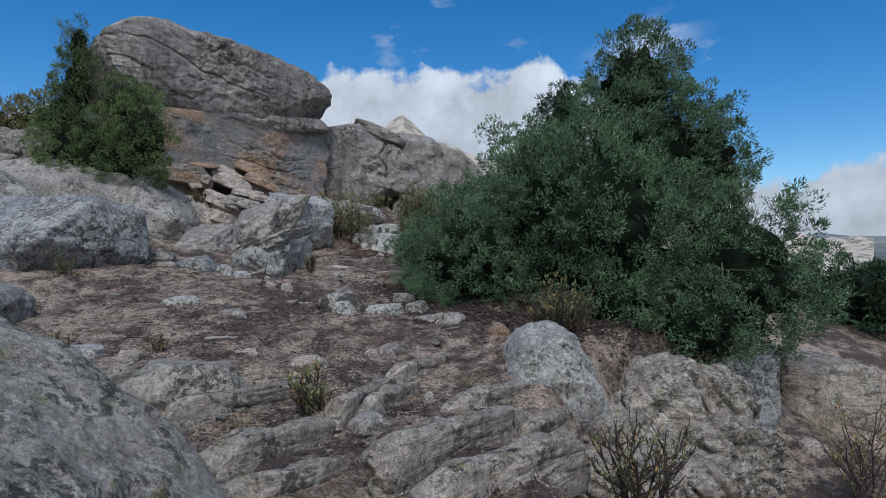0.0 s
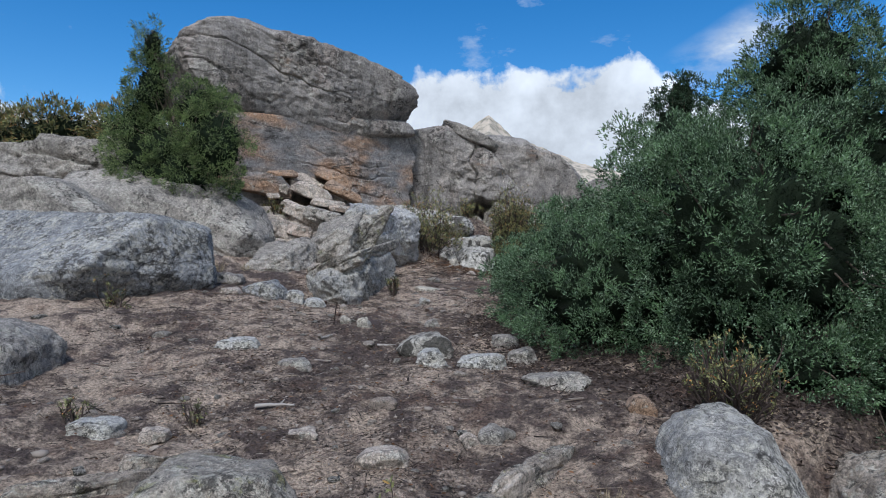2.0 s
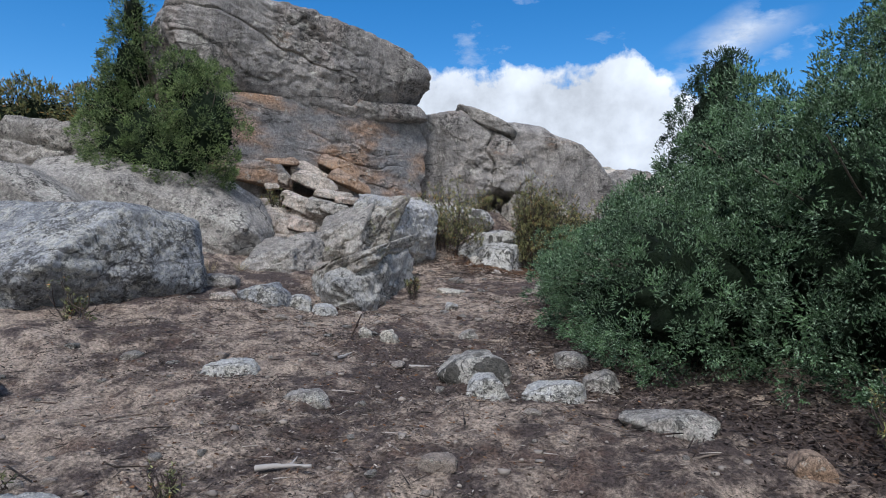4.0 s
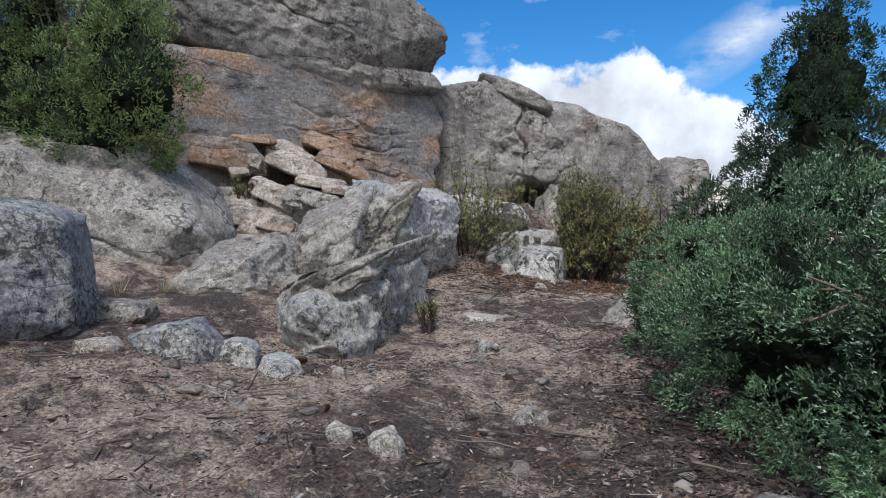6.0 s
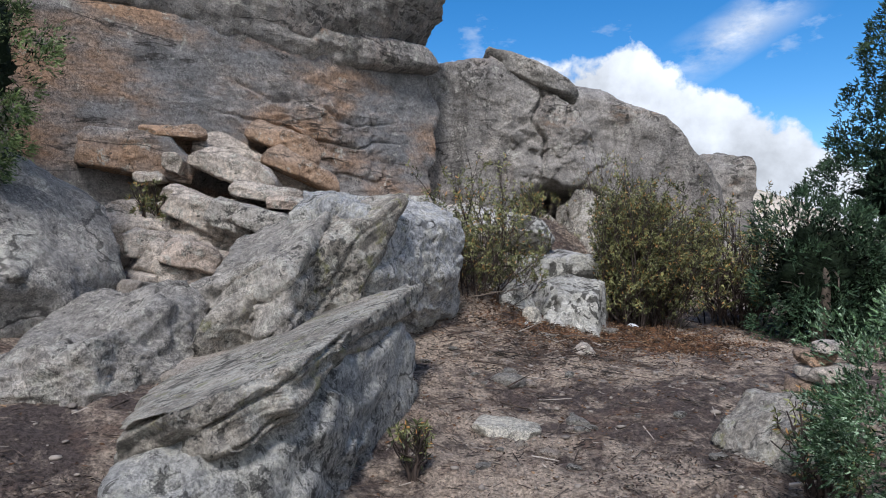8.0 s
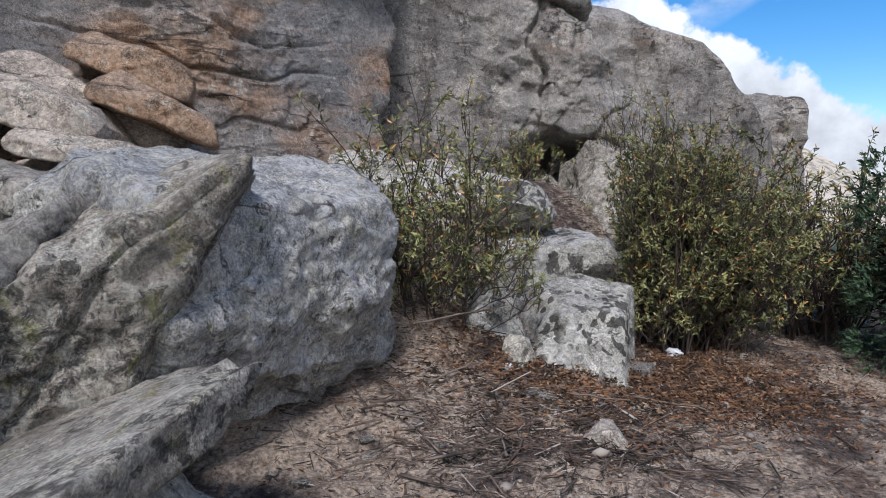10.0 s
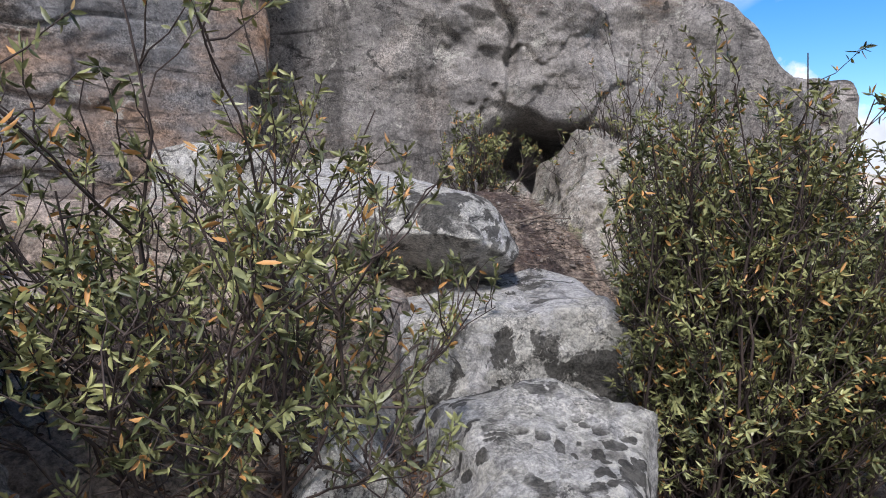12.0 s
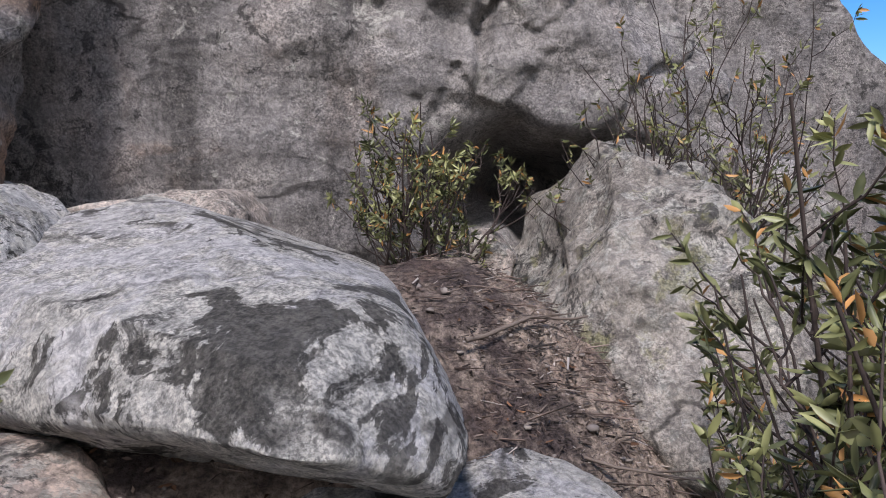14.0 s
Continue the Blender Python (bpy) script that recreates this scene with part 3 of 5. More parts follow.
# broken blocks heaped along its foot
RUBBLE = [((-6.22, 15.55, 3.50), 1.2, 0.52, 0.5, -6, G_RUST), ((-5.92, 15.75, 3.76), 0.7, 0.16, 0.5, 4, G_ORANGE), ((-5.25, 16.4, 3.40), 1.5, 0.42, 0.5, -27, G_PALE), ((-4.88, 16.45, 3.75), 0.95, 0.30, 0.4, -22, G_ORANGE),
          ((-4.60, 16.30, 3.38), 0.95, 0.26, 0.4, -28, G_ORANGE), ((-5.20, 15.85, 3.34), 1.0, 0.34, 0.5, -17, G_PALE), ((-5.92, 15.30, 3.22), 0.30, 0.13, 0.25, 2, G_PALE), ((-5.76, 15.50, 3.38), 0.24, 0.26, 0.22, -15, G_PALE),
          ((-4.75, 15.60, 3.05), 0.8, 0.2, 0.45, -10, G_PALE), ((-4.44, 15.50, 2.93), 0.55, 0.16, 0.4, -6, G_PINK), ((-5.28, 15.20, 2.85), 0.7, 0.34, 0.45, -26, G_PALE), ((-4.92, 15.15, 2.78), 0.5, 0.36, 0.4, -18, G_GREY),
          ((-5.50, 15.25, 3.0), 0.42, 0.2, 0.3, -20, G_PALE), ((-4.55, 15.1, 2.72), 0.6, 0.28, 0.4, -22, G_GREY), ((-5.55, 14.7, 2.52), 0.5, 0.3, 0.35, -12, G_PALE), ((-5.05, 14.6, 2.4), 0.55, 0.28, 0.35, -16, G_PINK)]
for i, (c, w, h, d, dip, m) in enumerate(RUBBLE):
    r = np.random.default_rng(60 + i)
    e = [(a + dip + r.uniform(-7, 7), q) for a, q in ((-90, h * 0.5), (0, w * 0.5), (48, w * 0.3 + h * 0.22), (90, h * 0.5), (138, w * 0.36 + h * 0.2), (180, w * 0.5), (-130, w * 0.36 + h * 0.2))]
    ob = rock("fallen_block", c, 22 + r.uniform(-10, 10), e, d * 0.5, d * 0.6 + 0.2, m, "broken angular granite block at the foot of the outcrop", sharp=40, sub=5, seed=60 + i, rough=0.03, chips=7, crag=0.03, planes=[(0.1, -0.68, 0.72, h * 0.55 + d * 0.1)])
    ob["group"] = "fallen blocks under the outcrop"

for i, (bx, by, bz, w) in enumerate(((-5.75, 15.35, 2.62, 0.85), (-4.95, 15.75, 2.6, 0.95), (-4.35, 16.15, 2.62, 0.8), (-5.3, 14.95, 2.2, 0.7))):
    rock("rubble_ledge", (bx, by, bz), 22 + 9 * i, [(-90, 1.0), (8, w), (52, w * 0.72), (96, 0.42), (140, w * 0.75), (175, w)], 0.5, 1.1, G_PALE, "cracked pale granite ledge bedded under the fallen blocks", sharp=34, sub=6, seed=240 + i, rough=0.05, chips=8,
         crag=0.06, strata=(0.9, 0.3, 0.2, 0.36, 0.07), planes=[(0.1, -0.62, 0.78, 0.36)])

rock("rounded_boulder", (-1.85, 20.4, 4.25), 10, [(-90, 1.7), (7, 1.3), (43, 0.76), (58, 0.72), (61, 0.74), (102, 1.5), (178, 2.7)], 1.0, 2.2, G_CLIFF, "tall rounded grey granite dome with a hollow at its foot",
     sharp=18, sub=7, seed=11, crag=0.03, rough=0.035, chips=8, planes=[(0.25, -0.9, 0.35, 1.05)], strata=(0.8, 0.2, -0.55, 1.1, 0.07), fine=0.02, hollows=[(0.1, -1.12, 0.38, 0.27, 0.8), (0.38, -1.2, 0.34, 0.24, 0.5), (-0.12, 0.1, 0.045, 0.85, 0.1), (0.15, 0.62, 0.2, 0.04, 0.08), (0.42, 0.35, 0.045, 0.28, 0.07)])
rock("crevice_boulder", (-3.9, 20.6, 4.0), 10, [(-90, 1.8), (0, 0.9), (85, 1.3), (180, 1.2)], 0.8, 1.2, G_CLIFF, "dark granite filling the cleft beside the dome", sub=5, seed=20)
rock("tan_ledge", (-3.95, 16.55, 2.2), 18, [(-90, 0.9), (0, 0.7), (70, 0.5), (92, 0.45), (180, 0.8)], 0.4, 0.7, G_PINK, "pinkish granite ledge beside the leaning slab", sub=5, seed=45, sharp=24, strata=(0.1, -0.2, 0.97, 0.22, 0.06))
rock("tan_ledge", (-3.45, 17.1, 2.45), 14, [(-90, 0.9), (0, 0.75), (70, 0.45), (92, 0.42), (180, 0.9)], 0.45, 0.7, G_PINK, "pinkish granite ledge below the outcrop", sub=6, seed=46, sharp=24, strata=(0.1, -0.2, 0.97, 0.22, 0.06))
rock("tan_ledge", (-2.8, 17.2, 2.22), 4, [(-90, 0.7), (0, 0.65), (70, 0.36), (92, 0.32), (180, 0.6)], 0.35, 0.6, G_PINK, "pinkish granite step behind the rockrose", sub=5, seed=47, sharp=24, strata=(0.1, -0.2, 0.97, 0.2, 0.05))
rock("footing_boulder", (-3.1, 20.3, 2.7), 5, [(-90, 1.2), (0, 0.75), (80, 0.7), (180, 1.2)], 0.75, 1.5, G_CLIFF, "broken granite footing under the dome", sub=5, seed=16, sharp=10)
rock("dark_boulder", (-1.7, 21.2, 2.7), 5, [(-90, 1.2), (0, 1.6), (88, 0.7), (180, 1.2)], 0.4, 1.0, G_CLIFF, "dark granite at the back of the hollow", sub=4, seed=17)
rock("shoulder_boulder", (-0.5, 20.6, 2.7), 5, [(-90, 1.4), (0, 0.9), (50, 0.7), (88, 0.75), (180, 0.55)], 0.7, 1.2, G_GREY, "granite shoulder propping the dome", sub=5, seed=18)
rock("cap_slab", (-2.05, 20.3, 5.28), 10, [(-113, 0.2), (67, 0.17), (150, 0.85), (-25, 0.95)], 0.9, 1.4, G_GREY, "flat granite slab lying on the rounded dome", sharp=10, sub=5, seed=12)
rock("ridge_boulder", (-0.4, 23.2, 4.88), 5, [(-90, 3.0), (5, 2.1), (41, 1.1), (51, 0.92), (78, 0.72), (95, 1.0), (-168, 2.4)], 1.0, 2.5, G_CLIFF, "long smooth granite ridge behind the dome", sharp=12, sub=6, seed=14)
rock("knob_boulder", (2.6, 25.3, 3.8), 0, [(-96, 2.5), (-8, 0.85), (11, 0.82), (54, 0.93), (92, 0.9), (136, 1.05), (-174, 0.95)], 0.7, 1.0, G_CLIFF, "upright rounded granite knob standing on the ridge", sharp=8, sub=6, seed=15, rough=0.07)
rock("pale_boulder", (2.0, 23.6, 2.0), 0, [(-96, 1.5), (-8, 1.0), (45, 0.8), (80, 0.65), (120, 0.7), (-174, 1.2)], 0.7, 1.0, G_GREY, "pale granite blocks below the knob", sharp=8, sub=5, seed=19, rough=0.09)

# ---- boulders on the slope ----
rock("long_boulder", (-6.5, 13.0, 2.35), 15, [(-95, 0.8), (-60, 1.0), (-14, 1.5), (38, 0.93), (56, 0.86), (78, 0.84), (92, 0.93), (180, 2.8)], 0.45, 1.3, G_GREY, "long low whale-backed granite boulder", sharp=9, sub=6, seed=21, lean=0.45, rough=0.03, strata=(0.25, 0.1, 1, 0.55, 0.05))
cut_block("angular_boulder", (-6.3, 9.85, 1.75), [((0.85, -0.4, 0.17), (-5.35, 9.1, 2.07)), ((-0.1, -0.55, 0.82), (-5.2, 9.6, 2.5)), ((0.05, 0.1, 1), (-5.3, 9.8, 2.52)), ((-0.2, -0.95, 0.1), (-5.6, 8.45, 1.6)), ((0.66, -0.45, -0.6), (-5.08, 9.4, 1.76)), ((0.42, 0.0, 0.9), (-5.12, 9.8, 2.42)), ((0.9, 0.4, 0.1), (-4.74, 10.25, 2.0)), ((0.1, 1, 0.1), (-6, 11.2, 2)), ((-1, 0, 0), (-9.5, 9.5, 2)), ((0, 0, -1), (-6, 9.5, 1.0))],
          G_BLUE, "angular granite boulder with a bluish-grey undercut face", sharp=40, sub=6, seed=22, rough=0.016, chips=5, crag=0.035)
rock("slab_boulder", (-8.4, 11.6, 2.75), 15, [(-89, 0.7), (50, 0.6), (63, 0.5), (96, 0.5), (-180, 1.5)], 0.6, 1.0, G_GREY, "low grey granite slab behind the angular boulder", sub=5, seed=23)
rock("hollow_boulder", (-9.8, 14.2, 3.55), 15, [(-89, 1.0), (14, 1.8), (60, 1.0), (78, 0.85), (94, 0.95), (-180, 2.2)], 0.7, 1.2, G_GREY, "weathered granite boulder with a hollowed top", sub=6, seed=24, rough=0.13, strata=(0.1, 0, 1, 0.5, 0.12))
rock("foreground_boulder", (-1.6, 2.2, 0.6), 0, [(-90, 1.1), (-29, 1.0), (27, 0.68), (42, 0.6), (55, 0.6), (77, 0.76), (-180, 1.2)], 0.7, 0.7, G_MOSS, "large speckled granite boulder at the foot of the slope", sharp=8, sub=6, seed=25, rough=0.03)
rock("leaning_boulder", (-5.05, 6.8, 0.96), 0, [(-83, 0.6), (-20, 0.64), (24, 0.55), (60, 0.5), (94, 0.42), (-179, 1.2)], 0.5, 0.6, G_GREY, "grey rounded granite boulder beside the path", sub=6, seed=26, sharp=7)
rock("round_boulder", (1.04, 5.95, 0.5), 0, [(-141, 0.46), (-115, 0.54), (-85, 0.74), (-50, 0.72), (-14, 0.6), (24, 0.41), (38, 0.41), (82, 0.51), (116, 0.56), (158, 0.55), (-167, 0.48)], 0.42, 0.5, G_SLAB, "egg-shaped lichen-crusted boulder resting on the ledge", sharp=9, sub=6, seed=27, rough=0.05, planes=[(0, -0.7, 0.7, 0.46)])
rock("ledge_block", (1.95, 6.3, 0.15), 0, [(-171, 0.5), (-72, 0.6), (-24, 0.55), (6, 0.5), (100, 0.42), (132, 0.32), (169, 0.4)], 0.4, 0.6, G_STRATA, "tilted pale granite block of the broken ledge", sub=6, seed=28, strata=(0.75, -0.2, 0.6, 0.22, 0.11), sharp=30, crag=0.06)
rock("ledge_block", (2.75, 6.9, 0.0), 20, [(-171, 0.5), (-72, 0.7), (6, 0.55), (60, 0.5), (98, 0.5), (169, 0.5)], 0.45, 0.7, G_STRATA, "stepped granite block under the juniper's skirt", sub=6, seed=48, strata=(0.7, -0.2, 0.65, 0.22, 0.11), sharp=34, crag=0.06)
rock("ledge_block", (1.6, 5.8, -0.16), 35, [(-171, 0.5), (-72, 0.7), (6, 0.5), (60, 0.42), (98, 0.42), (169, 0.5)], 0.4, 0.7, G_STRATA, "layered granite block beside the egg-shaped boulder", sub=6, seed=49, strata=(0.7, -0.2, 0.65, 0.18, 0.11), sharp=34, crag=0.06)
rock("ledge_block", (2.2, 5.35, -0.45), 25, [(-171, 0.6), (-72, 0.7), (6, 0.5), (60, 0.42), (98, 0.45), (169, 0.6)], 0.4, 0.7, G_STRATA, "low layered granite block below the ledge", sub=6, seed=50, strata=(0.7, -0.2, 0.65, 0.18, 0.11), sharp=34, crag=0.06)
rock("ledge_wall", (3.4, 7.5, -0.1), 0, [(-135, 0.8), (-73, 0.9), (-5, 0.46), (7, 0.46), (98, 0.55), (-180, 0.56)], 0.35, 0.9, G_BLUE, "upright bluish granite face of the ledge under the juniper", sharp=22, sub=6, seed=29, rough=0.03, planes=[(0.8, -0.6, 0, 0.52)], strata=(0.9, 0.1, 0.3, 0.4, 0.03))
rock("low_ledge", (5.4, 8.8, -0.15), 0, [(-97, 0.6), (0, 1.3), (69, 0.38), (90, 0.36), (-175, 0.9)], 0.5, 1.2, G_STRATA, "low flat granite ledge above the path", sub=5, seed=30)
rock("stepped_boulder", (2.55, 6.1, -0.3), 15, [(-90, 0.8), (0, 0.6), (60, 0.5), (95, 0.42), (180, 0.7)], 0.35, 0.7, G_STRATA, "broken stepped granite face below the ledge", sub=6, seed=37, sharp=30, crag=0.06, strata=(0.6, -0.2, 0.75, 0.2, 0.11))
rock("stepped_boulder", (1.7, 5.2, -0.34), 25, [(-90, 0.8), (0, 0.55), (55, 0.45), (95, 0.4), (180, 0.7)], 0.4, 0.8, G_STRATA, "stepped granite under the egg-shaped boulder", sub=6, seed=38, sharp=30, crag=0.06, strata=(0.65, -0.2, 0.7, 0.17, 0.11))
rock("ramp_rock", (-1.68, 17.5, 2.0), 8, [(-90, 0.8), (-10, 0.66), (40, 0.62), (80, 0.52), (101, 0.48), (109, 0.5), (178, 0.85)], 0.42, 0.6, G_FIRE, "grey granite step behind the lichen rock", sub=6, seed=34, sharp=10)
rock("thin_slab", (-3.0, 18.95, 3.02), 8, [(-99, 0.2), (-20, 0.45), (40, 0.25), (91, 0.12), (101, 0.12), (-169, 0.6)], 0.3, 0.5, G_PALE, "thin pale granite slab behind the flat boulder", sharp=14, sub=5, seed=40)
rock("corner_boulder", (-3.5, 18.3, 2.95), 8, [(-90, 0.7), (21, 0.4), (57, 0.3), (90, 0.25), (176, 0.6)], 0.35, 0.5, G_LICHEN, "pale granite boulder under the outcrop's corner", sub=5, seed=41)
rock("hollow_stone", (-1.75, 19.2, 2.85), 0, [(-90, 0.3), (0, 0.2), (60, 0.14), (95, 0.13), (180, 0.2)], 0.12, 0.16, G_PALE, "pale stone lying before the hollow", sub=4, seed=42, category="stone")
rock("nook_boulder", (-2.45, 16.6, 1.75), 0, [(-90, 0.5), (0, 0.45), (50, 0.4), (90, 0.35), (180, 0.5)], 0.3, 0.4, G_GREY, "granite boulder in the shade of the rockrose", sub=5, seed=43)

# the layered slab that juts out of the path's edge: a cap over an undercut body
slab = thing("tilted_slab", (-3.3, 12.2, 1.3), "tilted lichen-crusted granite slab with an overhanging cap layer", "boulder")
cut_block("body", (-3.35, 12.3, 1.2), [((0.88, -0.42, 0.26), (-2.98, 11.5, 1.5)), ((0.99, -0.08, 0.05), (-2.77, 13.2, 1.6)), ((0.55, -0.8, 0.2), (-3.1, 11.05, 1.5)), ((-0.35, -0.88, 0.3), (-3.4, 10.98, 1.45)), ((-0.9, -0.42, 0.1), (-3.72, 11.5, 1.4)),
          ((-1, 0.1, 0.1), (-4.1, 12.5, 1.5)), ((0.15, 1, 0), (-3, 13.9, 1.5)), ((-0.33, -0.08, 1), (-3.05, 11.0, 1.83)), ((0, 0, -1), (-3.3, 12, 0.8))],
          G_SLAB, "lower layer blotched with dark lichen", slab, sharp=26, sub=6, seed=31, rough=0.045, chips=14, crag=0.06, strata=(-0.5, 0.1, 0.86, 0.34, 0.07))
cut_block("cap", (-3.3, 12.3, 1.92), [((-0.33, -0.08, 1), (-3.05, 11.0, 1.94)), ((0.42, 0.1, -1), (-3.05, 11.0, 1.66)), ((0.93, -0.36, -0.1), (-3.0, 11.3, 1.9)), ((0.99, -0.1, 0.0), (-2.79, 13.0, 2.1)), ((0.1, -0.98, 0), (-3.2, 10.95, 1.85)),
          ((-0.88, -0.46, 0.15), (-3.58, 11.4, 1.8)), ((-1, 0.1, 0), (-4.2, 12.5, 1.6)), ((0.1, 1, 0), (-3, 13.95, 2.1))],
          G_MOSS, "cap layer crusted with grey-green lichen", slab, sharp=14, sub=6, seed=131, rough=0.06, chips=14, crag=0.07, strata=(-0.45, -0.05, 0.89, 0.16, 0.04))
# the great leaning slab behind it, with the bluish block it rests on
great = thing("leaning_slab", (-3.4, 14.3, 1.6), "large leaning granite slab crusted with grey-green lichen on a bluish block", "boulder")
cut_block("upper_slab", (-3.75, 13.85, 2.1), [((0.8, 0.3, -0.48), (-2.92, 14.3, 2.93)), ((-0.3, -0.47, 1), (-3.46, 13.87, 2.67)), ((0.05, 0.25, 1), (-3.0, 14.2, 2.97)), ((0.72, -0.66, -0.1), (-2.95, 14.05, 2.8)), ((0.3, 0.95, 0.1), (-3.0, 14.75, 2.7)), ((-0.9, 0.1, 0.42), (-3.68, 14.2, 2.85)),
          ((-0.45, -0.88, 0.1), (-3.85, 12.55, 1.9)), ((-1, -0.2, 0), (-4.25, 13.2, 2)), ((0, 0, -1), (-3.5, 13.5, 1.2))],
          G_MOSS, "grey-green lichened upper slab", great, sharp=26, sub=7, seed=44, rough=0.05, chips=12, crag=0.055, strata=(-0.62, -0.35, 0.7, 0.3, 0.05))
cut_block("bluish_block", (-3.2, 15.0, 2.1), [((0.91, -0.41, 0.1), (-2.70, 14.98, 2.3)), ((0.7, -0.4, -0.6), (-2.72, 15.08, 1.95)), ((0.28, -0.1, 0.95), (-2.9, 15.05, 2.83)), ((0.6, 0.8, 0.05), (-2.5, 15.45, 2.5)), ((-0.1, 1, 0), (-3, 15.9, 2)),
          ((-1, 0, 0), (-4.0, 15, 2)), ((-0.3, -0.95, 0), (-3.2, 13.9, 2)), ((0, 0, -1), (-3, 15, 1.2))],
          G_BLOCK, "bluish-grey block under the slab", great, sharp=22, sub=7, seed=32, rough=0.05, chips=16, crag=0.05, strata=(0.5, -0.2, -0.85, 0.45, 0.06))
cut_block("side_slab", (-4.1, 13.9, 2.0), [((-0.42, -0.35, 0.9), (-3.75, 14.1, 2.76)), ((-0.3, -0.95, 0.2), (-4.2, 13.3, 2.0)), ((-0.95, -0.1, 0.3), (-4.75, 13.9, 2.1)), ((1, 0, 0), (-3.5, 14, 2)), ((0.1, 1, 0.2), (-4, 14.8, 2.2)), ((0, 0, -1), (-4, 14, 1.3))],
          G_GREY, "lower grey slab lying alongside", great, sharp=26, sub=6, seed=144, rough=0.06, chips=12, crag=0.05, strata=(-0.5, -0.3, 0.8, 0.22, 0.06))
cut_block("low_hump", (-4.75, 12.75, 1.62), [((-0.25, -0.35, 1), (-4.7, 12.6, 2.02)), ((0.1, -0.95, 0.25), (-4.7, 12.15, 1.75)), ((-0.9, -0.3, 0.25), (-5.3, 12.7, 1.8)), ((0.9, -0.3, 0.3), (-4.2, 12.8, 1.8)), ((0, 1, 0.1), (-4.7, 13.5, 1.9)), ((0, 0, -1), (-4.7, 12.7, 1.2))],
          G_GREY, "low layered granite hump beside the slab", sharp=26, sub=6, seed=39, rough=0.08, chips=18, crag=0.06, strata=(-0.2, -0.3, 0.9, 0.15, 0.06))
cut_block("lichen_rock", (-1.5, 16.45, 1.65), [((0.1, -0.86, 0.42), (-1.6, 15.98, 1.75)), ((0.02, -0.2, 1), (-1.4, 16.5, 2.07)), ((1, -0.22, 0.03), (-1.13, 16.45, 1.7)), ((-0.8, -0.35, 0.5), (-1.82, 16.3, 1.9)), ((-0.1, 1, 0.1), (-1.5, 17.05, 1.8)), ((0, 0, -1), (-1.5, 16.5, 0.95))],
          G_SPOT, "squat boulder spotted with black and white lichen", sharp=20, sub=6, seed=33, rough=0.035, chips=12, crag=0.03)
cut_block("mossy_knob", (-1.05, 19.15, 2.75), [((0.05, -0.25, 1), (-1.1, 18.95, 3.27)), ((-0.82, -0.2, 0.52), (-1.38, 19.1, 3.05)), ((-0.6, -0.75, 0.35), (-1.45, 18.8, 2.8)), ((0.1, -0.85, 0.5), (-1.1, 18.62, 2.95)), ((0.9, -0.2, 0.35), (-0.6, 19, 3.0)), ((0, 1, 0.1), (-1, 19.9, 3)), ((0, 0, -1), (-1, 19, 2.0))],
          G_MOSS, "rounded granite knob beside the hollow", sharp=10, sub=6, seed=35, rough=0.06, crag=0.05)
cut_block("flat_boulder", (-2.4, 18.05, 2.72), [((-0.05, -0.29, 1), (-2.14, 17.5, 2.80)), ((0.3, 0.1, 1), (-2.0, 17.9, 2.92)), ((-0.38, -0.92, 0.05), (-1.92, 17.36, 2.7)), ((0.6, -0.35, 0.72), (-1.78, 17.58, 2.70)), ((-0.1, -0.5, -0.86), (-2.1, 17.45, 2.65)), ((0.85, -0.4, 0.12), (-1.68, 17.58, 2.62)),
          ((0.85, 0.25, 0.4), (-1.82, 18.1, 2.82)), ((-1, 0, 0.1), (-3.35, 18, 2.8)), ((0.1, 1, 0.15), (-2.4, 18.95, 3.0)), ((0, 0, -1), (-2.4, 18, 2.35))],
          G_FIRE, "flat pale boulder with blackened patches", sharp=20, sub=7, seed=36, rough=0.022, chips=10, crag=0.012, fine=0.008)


# ---- parallel ribs of rock in the foreground ----
for i, (x, y, ln, yaw, wd, up) in enumerate([
        (-1.5, 4.65, 1.15, 56, 0.17, 0.16), (-1.07, 4.04, 0.8, 54, 0.2, 0.16), (-0.62, 4.95, 1.3, 76, 0.14, 0.12), (0.08, 4.15, 1.45, 54, 0.18, 0.16), (-0.23, 5.9, 0.85, 62, 0.12, 0.14),
        (0.3, 3.75, 1.1, 45, 0.18, 0.15), (-0.42, 4.95, 0.8, 70, 0.13, 0.13), (0.58, 4.0, 0.9, 47, 0.2, 0.16), (0.9, 4.0, 0.8, 55, 0.2, 0.1), (-0.85, 3.6, 0.7, 50, 0.2, 0.12),
        (0.35, 5.2, 0.9, 52, 0.16, 0.12), (0.75, 5.0, 0.9, 58, 0.17, 0.15), (-2.85, 5.15, 0.7, 40, 0.16, 0.1), (-2.6, 5.6, 0.5, 30, 0.12, 0.07), (1.25, 4.5, 0.8, 60, 0.2, 0.1), (-1.8, 4.2, 0.6, 50, 0.14, 0.1)]):
    ob = rock("rock_rib", (x, y, ground_at(x, y) + 0.02), yaw, [(-90, 0.3), (0, ln * 0.62), (70, ln * 0.3 + 0.02), (86, up), (110, ln * 0.28 + 0.03), (180, ln * 0.62)], wd * 0.6, wd * 0.85, G_STRATA,
              "long narrow rib of pale layered granite in the soil", sharp=26, sub=5, seed=70 + i, rough=0.09, planes=[(0, 0.75, 0.66, up * 0.95)], strata=(0.05, 0.8, 0.6, 0.065, 0.042))
    ob["group"] = "ribs of layered granite"

